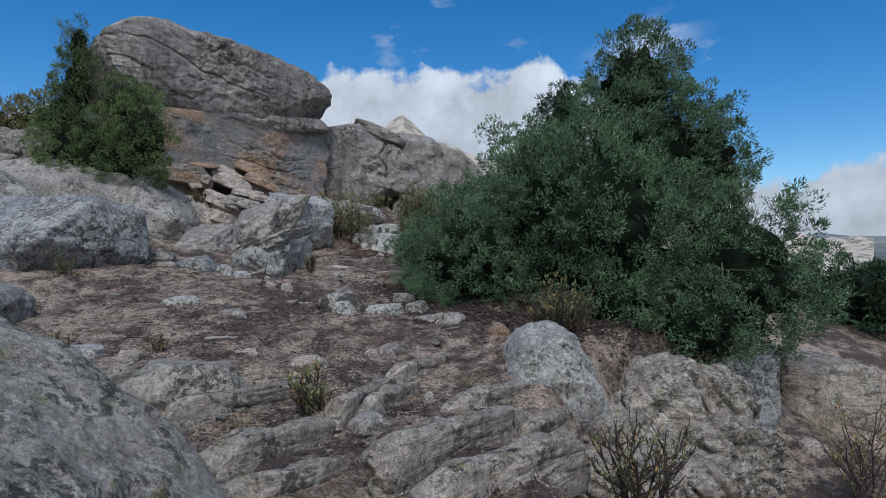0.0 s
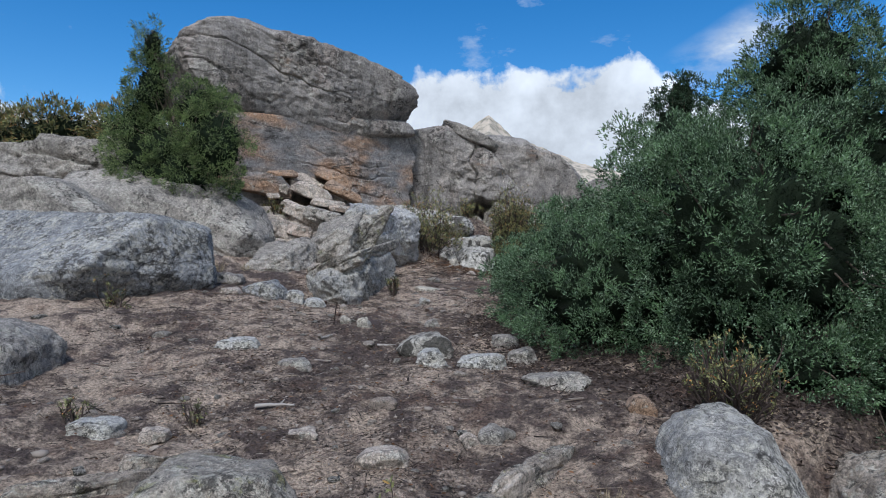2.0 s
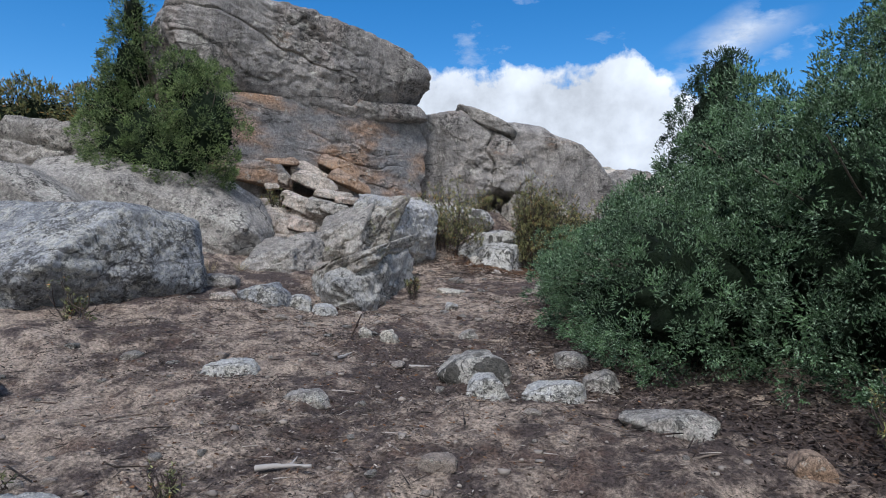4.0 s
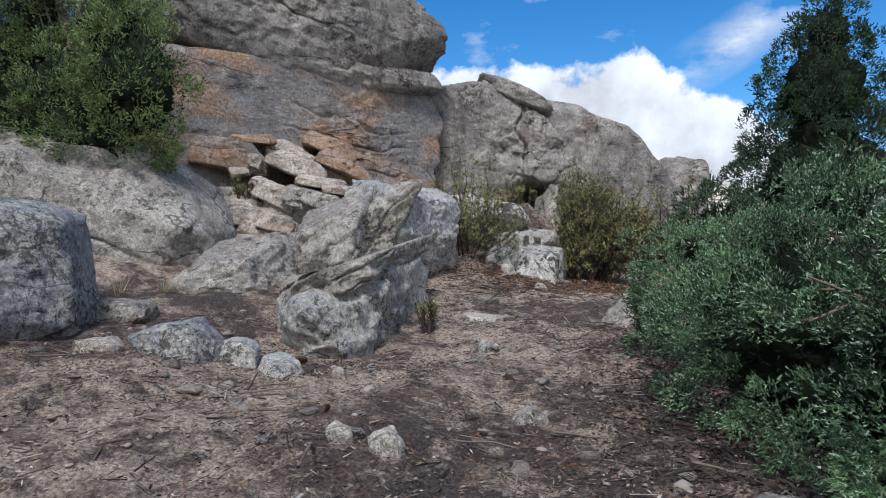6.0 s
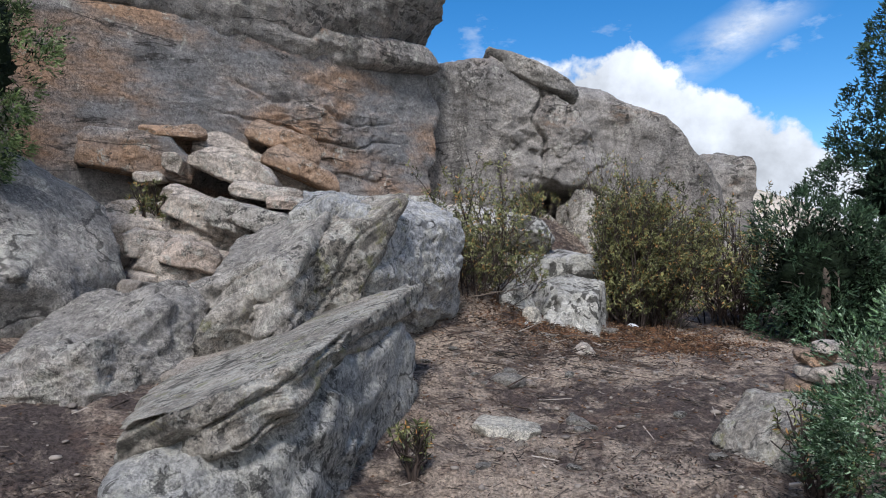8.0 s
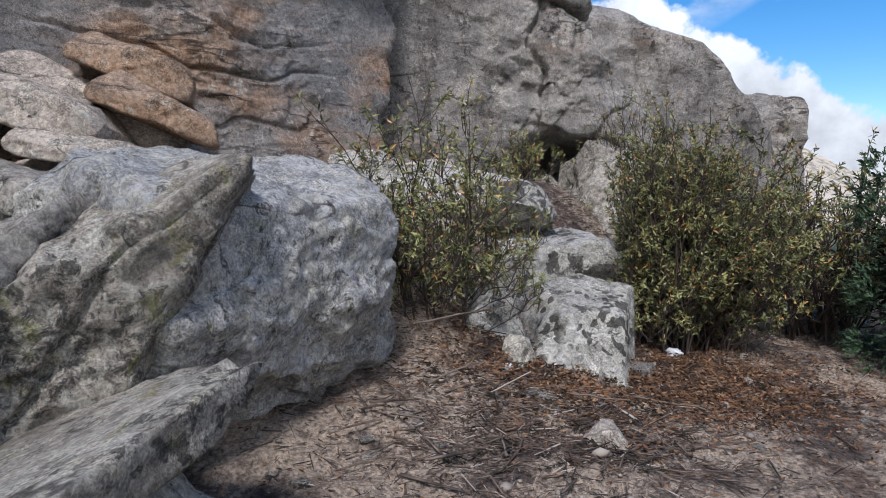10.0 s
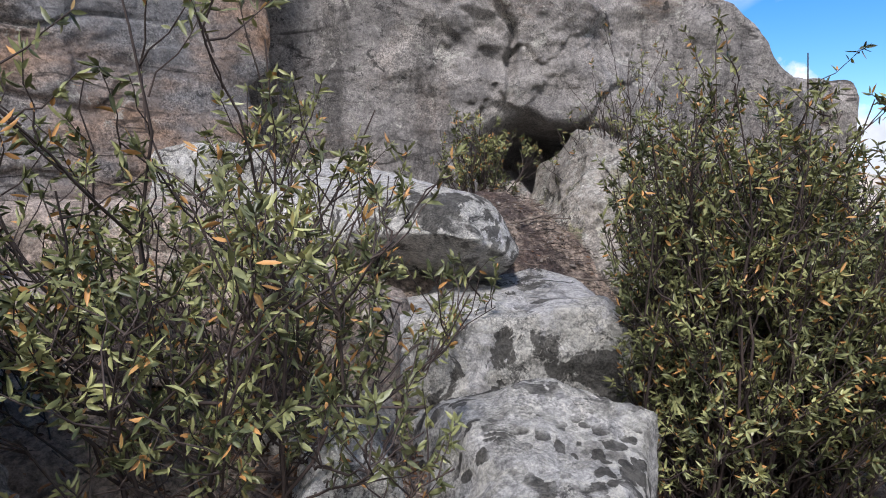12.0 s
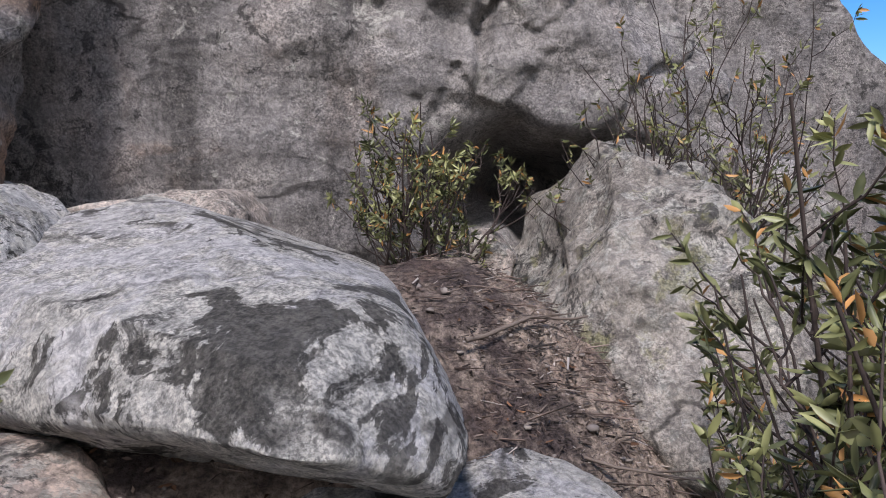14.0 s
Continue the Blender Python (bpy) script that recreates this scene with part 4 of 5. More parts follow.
# ---- single stones ----
for i, (what, x, y, w, d, h, yaw, m, lab) in enumerate([
        ("stone", -2.52, 9.35, 0.145, 0.13, 0.12, 10, G_WHITE, "white rounded stone lying on the soil"), ("stone", -2.27, 9.32, 0.17, 0.14, 0.155, -20, G_WHITE, "white pointed stone lying on the soil"),
        ("stone", -1.39, 8.45, 0.62, 0.5, 0.2, 15, G_RING, "half-buried dark stone with pale lichen rings"), ("stone", -0.54, 8.95, 0.36, 0.26, 0.13, -25, G_GREY, "grey stone half-buried near the juniper"),
        ("stone", -3.29, 8.05, 0.48, 0.28, 0.15, 8, G_LICHEN, "long lichened stone half-buried in soil"), ("stone", -1.58, 10.3, 0.22, 0.18, 0.16, 30, G_GREY, "small grey stone sticking out of the soil"),
        ("stone", -3.99, 10.35, 0.56, 0.42, 0.26, -15, G_BLUE, "flat-topped bluish-grey stone on bare soil"), ("stone", -3.65, 10.5, 0.38, 0.26, 0.15, 20, G_LICHEN, "pale lichened stone beside a grey one"),
        ("stone", -3.34, 10.52, 0.34, 0.25, 0.13, -30, G_LICHEN, "pale lichened stone near the slab"), ("stone", -4.35, 10.05, 0.32, 0.24, 0.10, 5, G_PALE, "flat tan stone on bare soil"),
        ("stone", -4.97, 11.1, 0.6, 0.4, 0.14, 12, G_GREY, "flat grey stone on the bare soil"), ("stone", -2.12, 13.25, 0.52, 0.32, 0.06, -8, G_WHITE, "flat pale stone level with the path"),
        ("stone", -0.42, 13.1, 0.8, 0.6, 0.36, 20, G_MOSS, "mossy boulder beside the path under the stone pile"), ("stone", -1.96, 12.0, 0.2, 0.16, 0.12, 50, G_FIRE, "small dark-stained stone on the path"),
        ("stone", -1.48, 15.05, 0.24, 0.18, 0.13, 0, G_PALE, "small pale stone before the lichen rock"), ("stone", -0.35, 16.45, 0.1, 0.08, 0.06, 0, G_PALE, "small pale pebble on the path"),
        ("stone", -2.1, 5.2, 1.0, 0.7, 0.36, 12, G_MOSS, "low mossy boulder in the bare soil"), ("stone", -0.5, 4.4, 0.28, 0.24, 0.14, 40, G_GREY, "round grey stone among the ribs"),
        ("stone", -1.24, 5.85, 0.34, 0.22, 0.09, 0, G_PALE, "flat tan stone in the soil"), ("stone", -0.33, 8.45, 0.36, 0.26, 0.16, -20, G_GREY, "grey stone at the juniper's edge"),
        ("stone", -1.26, 8.05, 0.36, 0.3, 0.17, 10, G_LICHEN, "pale pointed stone half-buried in soil"), ("stone", -0.03, 7.45, 0.8, 0.3, 0.10, -25, G_GREY, "long flat stone level with the soil"),
        ("stone", -0.75, 8.0, 0.5, 0.3, 0.13, -15, G_LICHEN, "flat lichened stone in the soil"), ("stone", -1.9, 6.15, 0.28, 0.18, 0.06, 20, G_PALE, "thin flat pale stone on soil"),
        ("stone", -2.5, 7.6, 0.36, 0.2, 0.1, -12, G_GREY, "flat grey stone half-buried in soil"), ("stone", -0.7, 6.35, 0.16, 0.12, 0.12, 40, G_PALE, "small upright pale stone in soil"),
        ("stone", -0.55, 6.4, 0.2, 0.15, 0.12, -10, G_GREY, "small grey stone on the soil"), ("stone", -1.75, 5.1, 0.13, 0.11, 0.09, 0, G_WHITE, "small white stone on the soil"),
        ("stone", -3.35, 5.9, 0.4, 0.3, 0.14, 0, G_LICHEN, "lichened stone in the bare soil"), ("stone", -2.9, 5.95, 0.3, 0.2, 0.12, 0, G_PALE, "tan stone in the bare soil"),
        ("stone", -4.15, 10.9, 0.2, 0.16, 0.1, 0, G_PALE, "small pale stone on bare soil"), ("stone", -2.9, 10.55, 0.12, 0.1, 0.1, 0, G_PALE, "small pale stone at the slab's foot"),
        ("stone", 2.9, 5.6, 0.3, 0.2, 0.16, 0, G_PALE, "pale stone below the ledge"), ("stone", 4.0, 6.9, 0.3, 0.25, 0.18, 0, G_PALE, "pale stone beside the lower path"),
        ("stone", 0.6, 6.9, 0.24, 0.2, 0.14, 0, G_ORANGE, "small reddish stone behind the round boulder"), ("stone", -2.15, 16.25, 0.42, 0.34, 0.34, 20, G_LICHEN, "pale lichened stone under the rockrose"), ("stone", -1.95, 15.95, 0.24, 0.2, 0.2, 60, G_WHITE, "small pale stone under the rockrose"), ("stone", -0.1, 5.1, 0.12, 0.1, 0.08, 0, G_WHITE, "small white stone on the soil")]):
    r = np.random.default_rng(200 + i)
    e = [(-90, h * 0.7), (r.uniform(-8, 12), w / 2), (r.uniform(35, 60), w * 0.33 + h * 0.2), (r.uniform(80, 100), h * 0.72), (r.uniform(120, 150), w * 0.33 + h * 0.2), (r.uniform(170, 190), w / 2)]
    ob = rock(what, (x, y, ground_at(x, y) + h * 0.22), yaw, e, d / 2, d / 2, m, lab, category="stone", sharp=9, sub=5 if w > 0.3 else 4, seed=100 + i, rough=0.08, fine=0.006, planes=[(0.2, -0.6, 0.75, (d + h) * 0.36)])
    ob["group"] = "single stones on the slope"


def stone_pile(x, y, sizes, label, seed):
    """Flat stones laid one on another by hand."""
    z = ground_at(x, y) if sizes[0][3] is None else sizes[0][3]
    for i, (w, h, dx, _) in enumerate(sizes):
        ob = rock("piled_stone", (x + dx, y + 0.03 * (-1) ** i, z + h / 2), 17 * i, [(-88, h / 2), (0, w / 2), (45, w * 0.42), (91, h / 2), (140, w * 0.42), (180, w / 2)], w * 0.38, w * 0.38, G_PALE if i % 2 else G_ORANGE, label,
                  category="stone", sharp=10, sub=4, seed=seed + i, rough=0.07, fine=0.005)
        ob["group"] = "stones of a hand-laid pile"
        z += h * 0.93


stone_pile(-0.12, 13.45, [(0.4, 0.16, 0, 1.5), (0.34, 0.1, 0.03, 0), (0.3, 0.1, -0.02, 0), (0.24, 0.06, 0.04, 0)], "flat tan stone of a small hand-laid pile", 140)
stone_pile(2.45, 5.0, [(0.42, 0.14, 0, None), (0.4, 0.13, 0.04, 0), (0.36, 0.11, -0.05, 0), (0.3, 0.09, 0.05, 0)], "flat pale stone of a pile below the ledge", 150)
stone_pile(2.85, 5.1, [(0.36, 0.13, 0, None), (0.3, 0.12, 0.03, 0)], "flat pale stone of a low pile below the ledge", 156)

# ---- trees and shrubs ----
def crown_lump(u, cx, cy):
    """How far the crown reaches in each direction: rounded masses with creases between them."""
    return 0.92 + 0.12 * fbm(u * 2.3 + cx * 3, 3, 5) + 0.17 * np.abs(fbm(u * 4 + cy, 2, 8))


def crown_tufts(lobes, rng, gap, each):
    """Tufts set over the outside of a crown made of lumps, uneven and with dark gaps between them: points of their sprays, the
    ways these grow and how long they are."""
    C, A = [], []
    for cx, cy, cz, rx, ry, rz in lobes:
        n = int(4.2 * (rx * ry + ry * rz + rx * rz) / gap ** 2)
        u = unit(rng.normal(size=(n, 3)))
        spot = np.array([cx, cy, cz]) + u * np.array([rx, ry, rz])
        t = crown_lump(u, cx, cy) * (1.0 - 0.2 * rng.uniform(0, 1, n)) + 0.2 * fbm(spot * 2.6 + 5, 2, 25) / (rx + rz)
        C.append(np.array([cx, cy, cz]) + u * np.array([rx, ry, rz]) * t[:, None])
        A.append(unit(u / np.array([rx, ry, rz]) + np.array([0, 0, 0.35]) + 0.25 * rng.normal(size=u.shape)))
    C, A = np.concatenate(C), np.concatenate(A)
    keep = np.ones(len(C), bool)
    for cx, cy, cz, rx, ry, rz in lobes:
        keep &= (((C - np.array([cx, cy, cz])) / np.array([rx, ry, rz])) ** 2).sum(1) > 0.4
    keep &= fbm(C * 3.0 + 11, 2, 15) > -0.48
    # the side turned from the path grows thinner
    keep &= (A[:, 1] < 0.35) | (rng.uniform(size=len(C)) < 0.5)
    C, A = C[keep], A[keep]
    m = len(C)
    size = np.repeat(gap * rng.uniform(0.42, 0.8, m), each)[:, None]
    axis, mid = np.repeat(A, each, 0), np.repeat(C, each, 0)
    u = unit(rng.normal(size=(m * each, 3)) + 0.9 * axis)
    P = mid + u * size * rng.uniform(0.35, 1.0, (m * each, 1)) ** 0.6 + axis * size * rng.uniform(0, 0.5, (m * each, 1))
    D = unit(0.55 * u + 0.5 * axis + 0.34 * rng.normal(size=u.shape) + np.array([0, 0, 0.2]))
    return P, D, rng.uniform(0.7, 1.3, m * each)


def juniper(name, base, lobes, label, seed, gap=0.2, each=34, length=0.03, width=0.0055, count=9, mat=JUNIPER, core=0.56, reach=0.06):
    rng = np.random.default_rng(seed)
    tree = thing(name, base, label, "tree")
    rel = [(a - base[0], b - base[1], c - base[2], *r) for a, b, c, *r in lobes]
    P, D, R = crown_tufts(rel, rng, gap, each)
    v, f = fronds(P, D, rng, count, R * reach, length, width)
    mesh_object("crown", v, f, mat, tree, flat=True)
    # inner foliage in near-black, its shade put into the colour, and the limbs that carry it
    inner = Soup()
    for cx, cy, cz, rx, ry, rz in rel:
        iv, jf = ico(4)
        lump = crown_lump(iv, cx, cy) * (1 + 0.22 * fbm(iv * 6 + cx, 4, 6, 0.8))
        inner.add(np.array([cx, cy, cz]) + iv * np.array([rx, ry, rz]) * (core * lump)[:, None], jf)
    mesh_object("shade_core", *inner.arrays(), SHADE_LEAF, tree)
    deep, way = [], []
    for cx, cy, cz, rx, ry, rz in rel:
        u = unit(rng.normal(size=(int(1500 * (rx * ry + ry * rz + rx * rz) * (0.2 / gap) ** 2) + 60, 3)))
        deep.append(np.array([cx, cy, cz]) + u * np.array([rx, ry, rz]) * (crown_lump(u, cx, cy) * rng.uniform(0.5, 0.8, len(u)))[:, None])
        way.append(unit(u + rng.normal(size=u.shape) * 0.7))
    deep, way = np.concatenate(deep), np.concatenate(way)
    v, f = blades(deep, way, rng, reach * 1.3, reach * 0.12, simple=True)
    mesh_object("shade_spray", v, f, SHADE_LEAF, tree, flat=True)
    limb = Soup()
    for i, (cx, cy, cz, rx, ry, rz) in enumerate(rel):
        s = np.linspace(0, 1, 9)[:, None]
        root = np.array([rng.normal() * 0.12, rng.normal() * 0.12, -0.15])
        tip = np.array([cx, cy, cz + rz * 0.6])
        path = root + (tip - root) * s + np.sin(s * 3.1) * np.array([rng.normal() * 0.12, rng.normal() * 0.12, 0.1])
        path += rng.normal(size=path.shape) * 0.02
        tube(limb, path, np.linspace(0.09, 0.015, 9), 7)
        for k in range(10):
            t0 = rng.uniform(0.35, 0.95)
            st = root + (tip - root) * t0
            en = np.array([cx, cy, cz]) + unit(rng.normal(size=(1, 3)))[0] * np.array([rx, ry, rz]) * 0.9
            q = np.linspace(0, 1, 5)[:, None]
            tube(limb, st + (en - st) * q + rng.normal(size=(5, 3)) * 0.03, np.linspace(0.022, 0.005, 5), 5)
    mesh_object("trunk", *limb.arrays(), BARK, tree)
    return tree


def rockrose(name, base, label, seed, height, spread, stems=14, twigs=9, leaf=0.055, per=9, lean=(0, 0), mat=CISTUS, low=0.2, thick=1.0, forks=4, droop=0.0, within=(-9, 9, -9, 9)):
    """An upright evergreen shrub: dark crooked stems that fork upwards, whorls of narrow leaves at the ends of their twigs."""
    rng = np.random.default_rng(seed)
    bush = tagged_at(new(name), base, label, "shrub", "rockrose shrubs")
    wood, lp, ld = Soup(), [], []

    def inside(q):
        return q[:, 0].min() > within[0] and q[:, 0].max() < within[1] and q[:, 1].min() > within[2] and q[:, 1].max() < within[3]

    for i in range(stems):
        a = rng.uniform(0, 2 * np.pi)
        out_to = spread * math.sqrt(rng.uniform(0.02, 1))
        tip = np.array([math.cos(a) * out_to + lean[0], math.sin(a) * out_to + lean[1], height * rng.uniform(0.62, 1.0) * (1 - (0.35 + droop) * (out_to / spread) ** 2)])
        root = np.array([math.cos(a), math.sin(a), 0]) * rng.uniform(0, 0.45 * spread) + np.array([0, 0, -0.1])
        s = np.linspace(0, 1, 8)[:, None]
        path = root + (tip - root) * np.hstack([s ** 1.25, s ** 1.25, s ** 0.9]) + np.cumsum(rng.normal(size=(8, 3)) * 0.02 * height, 0)
        if not inside(path):
            continue
        tube(wood, path, np.linspace(0.0125, 0.0035, 8) * thick, 5)
        lines = [(path, 1.0)]
        for k in range(forks):
            i0 = int(rng.integers(1, 6))
            way = unit(np.array([[math.cos(a) * 0.25 + rng.normal() * 0.6, math.sin(a) * 0.25 + rng.normal() * 0.6, rng.uniform(0.25, 1.0)]]))[0]
            ln = height * rng.uniform(0.16, 0.34)
            q = np.linspace(0, 1, 8)[:, None]
            limb = path[i0] + way * ln * q + np.array([0, 0, 0.3 * ln]) * q * q + np.cumsum(rng.normal(size=(8, 3)) * 0.012 * height, 0) * q
            if not inside(limb):
                continue
            tube(wood, limb, np.linspace(0.007, 0.003, 8) * thick, 4)
            lines.append((limb, 0.45))
        for k in range(twigs):
            line, share = lines[int(rng.integers(0, len(lines)))]
            t0 = rng.uniform(low if share == 1.0 else 0.3, 0.99) ** 0.8
            i0 = min(6, int(t0 * 7))
            st = line[i0] + (line[i0 + 1] - line[i0]) * (t0 * 7 - i0)
            up = unit(np.array([[math.cos(a) * 0.3 + rng.normal() * 0.75, math.sin(a) * 0.3 + rng.normal() * 0.75, 0.7]]))[0]
            ln = rng.uniform(0.05, 0.17) * max(0.5, height) * 0.75
            q = np.linspace(0, 1, 5)[:, None]
            tw = st + up * ln * q + np.array([0, 0, 0.05]) * q * q + rng.normal(size=(5, 3)) * 0.006
            if not inside(tw):
                continue
            tube(wood, tw, np.linspace(0.0042, 0.0018, 5) * thick, 4)
            m = rng.integers(per - 3, per + 4)
            at = 1 - 0.5 * rng.uniform(0, 1, m) ** 2 * 0.999 - 0.0005
            j = np.minimum(3, (at * 4).astype(int))
            lp.append(tw[j] + (tw[j + 1] - tw[j]) * (at * 4 - j)[:, None])
            ld.append(unit(up * 0.55 + rng.normal(size=(m, 3)) * 0.62 - np.array([0, 0, 0.10])))
    tagged(mesh_object("stem", *wood.arrays(), DARK_STEM, bush), kind="stuff")
    lv, lf = blades(np.concatenate(lp), np.concatenate(ld), rng, leaf, leaf * 0.135)
    tagged(mesh_object("foliage", lv, lf, mat, bush, flat=True), kind="stuff")
    return bush


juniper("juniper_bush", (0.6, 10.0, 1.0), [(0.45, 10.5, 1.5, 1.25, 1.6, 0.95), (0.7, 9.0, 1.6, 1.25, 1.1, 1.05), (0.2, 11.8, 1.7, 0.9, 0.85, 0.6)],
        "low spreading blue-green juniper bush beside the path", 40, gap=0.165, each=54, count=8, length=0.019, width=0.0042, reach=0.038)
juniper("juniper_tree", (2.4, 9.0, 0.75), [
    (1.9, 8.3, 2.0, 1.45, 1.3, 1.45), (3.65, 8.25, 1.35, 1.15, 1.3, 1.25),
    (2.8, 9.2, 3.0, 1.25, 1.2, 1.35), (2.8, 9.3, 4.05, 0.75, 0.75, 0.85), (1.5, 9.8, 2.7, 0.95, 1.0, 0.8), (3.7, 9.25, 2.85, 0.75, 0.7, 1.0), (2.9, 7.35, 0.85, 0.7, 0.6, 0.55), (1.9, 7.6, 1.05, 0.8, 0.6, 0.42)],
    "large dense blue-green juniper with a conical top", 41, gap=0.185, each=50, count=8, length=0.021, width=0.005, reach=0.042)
juniper("dark_juniper", (3.3, 18.0, 1.4), [(3.3, 18.0, 3.2, 1.5, 1.4, 1.5), (3.3, 18, 4.7, 1.05, 1.0, 1.2), (3.4, 18, 5.7, 0.5, 0.5, 0.75)], "tall dark conical juniper beyond the path", 42, gap=0.24, each=40, count=8, length=0.03, width=0.008, reach=0.055, mat=PINE)
juniper("dark_juniper", (1.5, 17.3, 1.4), [(1.45, 17.3, 2.1, 0.75, 0.7, 0.95), (2.3, 17.6, 1.9, 0.7, 0.7, 0.8)], "dark green juniper bush beyond the path", 45, gap=0.22, each=26, count=8, length=0.04, width=0.008, reach=0.09, mat=PINE)
for bx, by, s in ((8.9, 13.5, 1.0), (11.5, 16.5, 1.3), (7.6, 15.5, 0.9), (14, 19, 1.5)):
    bz = ground_at(bx, by)
    juniper("slope_bush", (bx, by, bz), [(bx, by, bz + 0.6 * s, 1.1 * s, 1.0 * s, 0.8 * s), (bx + 0.9 * s, by + 0.4, bz + 0.45 * s, 0.8 * s, 0.8 * s, 0.6 * s)], "dark green bush on the slope above the valley", 46, gap=0.32, each=22, count=7, length=0.07, width=0.016, reach=0.13, mat=PINE)
juniper("cliff_juniper", (-6.6, 13.6, 2.4), [(-6.3, 13.3, 4.0, 0.75, 0.6, 0.95), (-7.5, 13.4, 3.85, 1.15, 0.7, 0.85), (-8.0, 13.5, 4.45, 0.6, 0.5, 0.8), (-6.75, 13.5, 4.75, 0.5, 0.45, 0.6), (-7.65, 13.4, 5.1, 0.42, 0.4, 0.85), (-7.65, 13.4, 5.95, 0.24, 0.24, 0.6), (-6.95, 13.2, 3.4, 1.2, 0.6, 0.6)],
        "juniper with a thin spire growing against the outcrop", 43, gap=0.19, each=44, count=8, length=0.022, width=0.006, reach=0.045, mat=JUNIPER_WARM)
juniper("far_bush", (-10.5, 16.0, 3.0), [(-9.8, 16, 4.7, 1.3, 0.8, 0.75), (-11.8, 16, 4.8, 1.5, 0.8, 0.7), (-13.8, 16.3, 4.8, 1.4, 0.8, 0.7)], "dull green shrubs on the rise behind the boulders", 44, gap=0.34, each=24, count=7, length=0.06, width=0.013, reach=0.12, mat=CISTUS)
rockrose("rockrose", (-2.5, 16.2, 1.65), "open rockrose shrub with yellowing leaves on dark stems", 51, 2.2, 0.84, stems=15, twigs=44, per=14, leaf=0.046, lean=(-0.12, 0.0), low=0.3, thick=0.75, forks=6, droop=0.1, within=(-1.1, 0.8, -1.2, 1.2))
rockrose("rockrose", (-0.5, 17.3, 1.38), "dense upright rockrose shrub with olive leaves", 52, 1.85, 0.75, stems=80, twigs=30, per=17, leaf=0.042, low=0.05, thick=0.65, forks=6, within=(-0.62, 0.95, -0.6, 1.2))
rockrose("rockrose", (-0.76, 17.1, 1.4), "tall upright rockrose with orange buds at the thicket edge", 67, 2.0, 0.46, stems=54, twigs=26, per=14, leaf=0.042, low=0.1, thick=0.7, forks=5, droop=-0.18, within=(-0.48, 0.6, -0.45, 0.8))
rockrose("rockrose", (0.9, 18.4, 1.4), "dense rockrose thicket in the shade beyond the path", 53, 1.7, 0.9, stems=60, twigs=12, per=14, low=0.1)
rockrose("rockrose", (-1.95, 18.95, 2.75), "small rockrose growing before the hollow", 54, 0.75, 0.42, stems=16, twigs=12, per=13, leaf=0.04, thick=0.6)
rockrose("rockrose", (-0.75, 19.5, 2.4), "thin bare-stemmed rockrose against the dome", 55, 1.6, 0.5, stems=30, twigs=11, per=8, leaf=0.04, thick=0.6)
rockrose("rockrose", (-5.75, 15.15, 2.65), "low green rockrose among the fallen blocks", 57, 0.5, 0.38, stems=18, twigs=9, per=10, leaf=0.045)
rockrose("rockrose", (1.25, 6.75, 0.8), "scrubby rockrose at the juniper's skirt", 58, 0.65, 0.5, stems=26, twigs=10, per=8, leaf=0.035)
rockrose("rockrose", (-5.2, 8.75, 1.2), "small rockrose sprig against the angular boulder", 59, 0.6, 0.2, stems=7, twigs=8, per=8, leaf=0.04)
rockrose("rockrose", (-0.93, 4.7, 0.5), "small rockrose seedling among the rock ribs", 60, 0.38, 0.22, stems=9, twigs=7, per=8, leaf=0.045)
rockrose("rockrose", (-2.76, 6.25, 0.7), "tiny green seedling in the soil", 61, 0.24, 0.07, stems=4, twigs=6, per=7, leaf=0.03)
rockrose("rockrose", (-3.56, 5.95, 0.74), "tiny green seedling in the soil", 62, 0.2, 0.08, stems=4, twigs=6, per=7, leaf=0.03)
rockrose("rockrose", (-2.6, 12.5, 1.3), "yellow-green sprig at the slab's edge", 63, 0.35, 0.1, stems=6, twigs=7, per=8, leaf=0.04)
rockrose("rockrose", (1.3, 4.2, 0.0), "sparse rockrose growing from the broken ledge", 64, 0.7, 0.3, stems=14, twigs=9, per=7, leaf=0.035)
rockrose("rockrose", (-0.5, 12.55, 1.25), "dark little shrub beside the mossy boulder", 65, 0.55, 0.22, stems=14, twigs=8, per=9, leaf=0.035)
rockrose("rockrose", (3.9, 5.9, -0.6), "young green shrub beside the lower path", 66, 1.0, 0.2, stems=8, twigs=10, per=9, leaf=0.04)


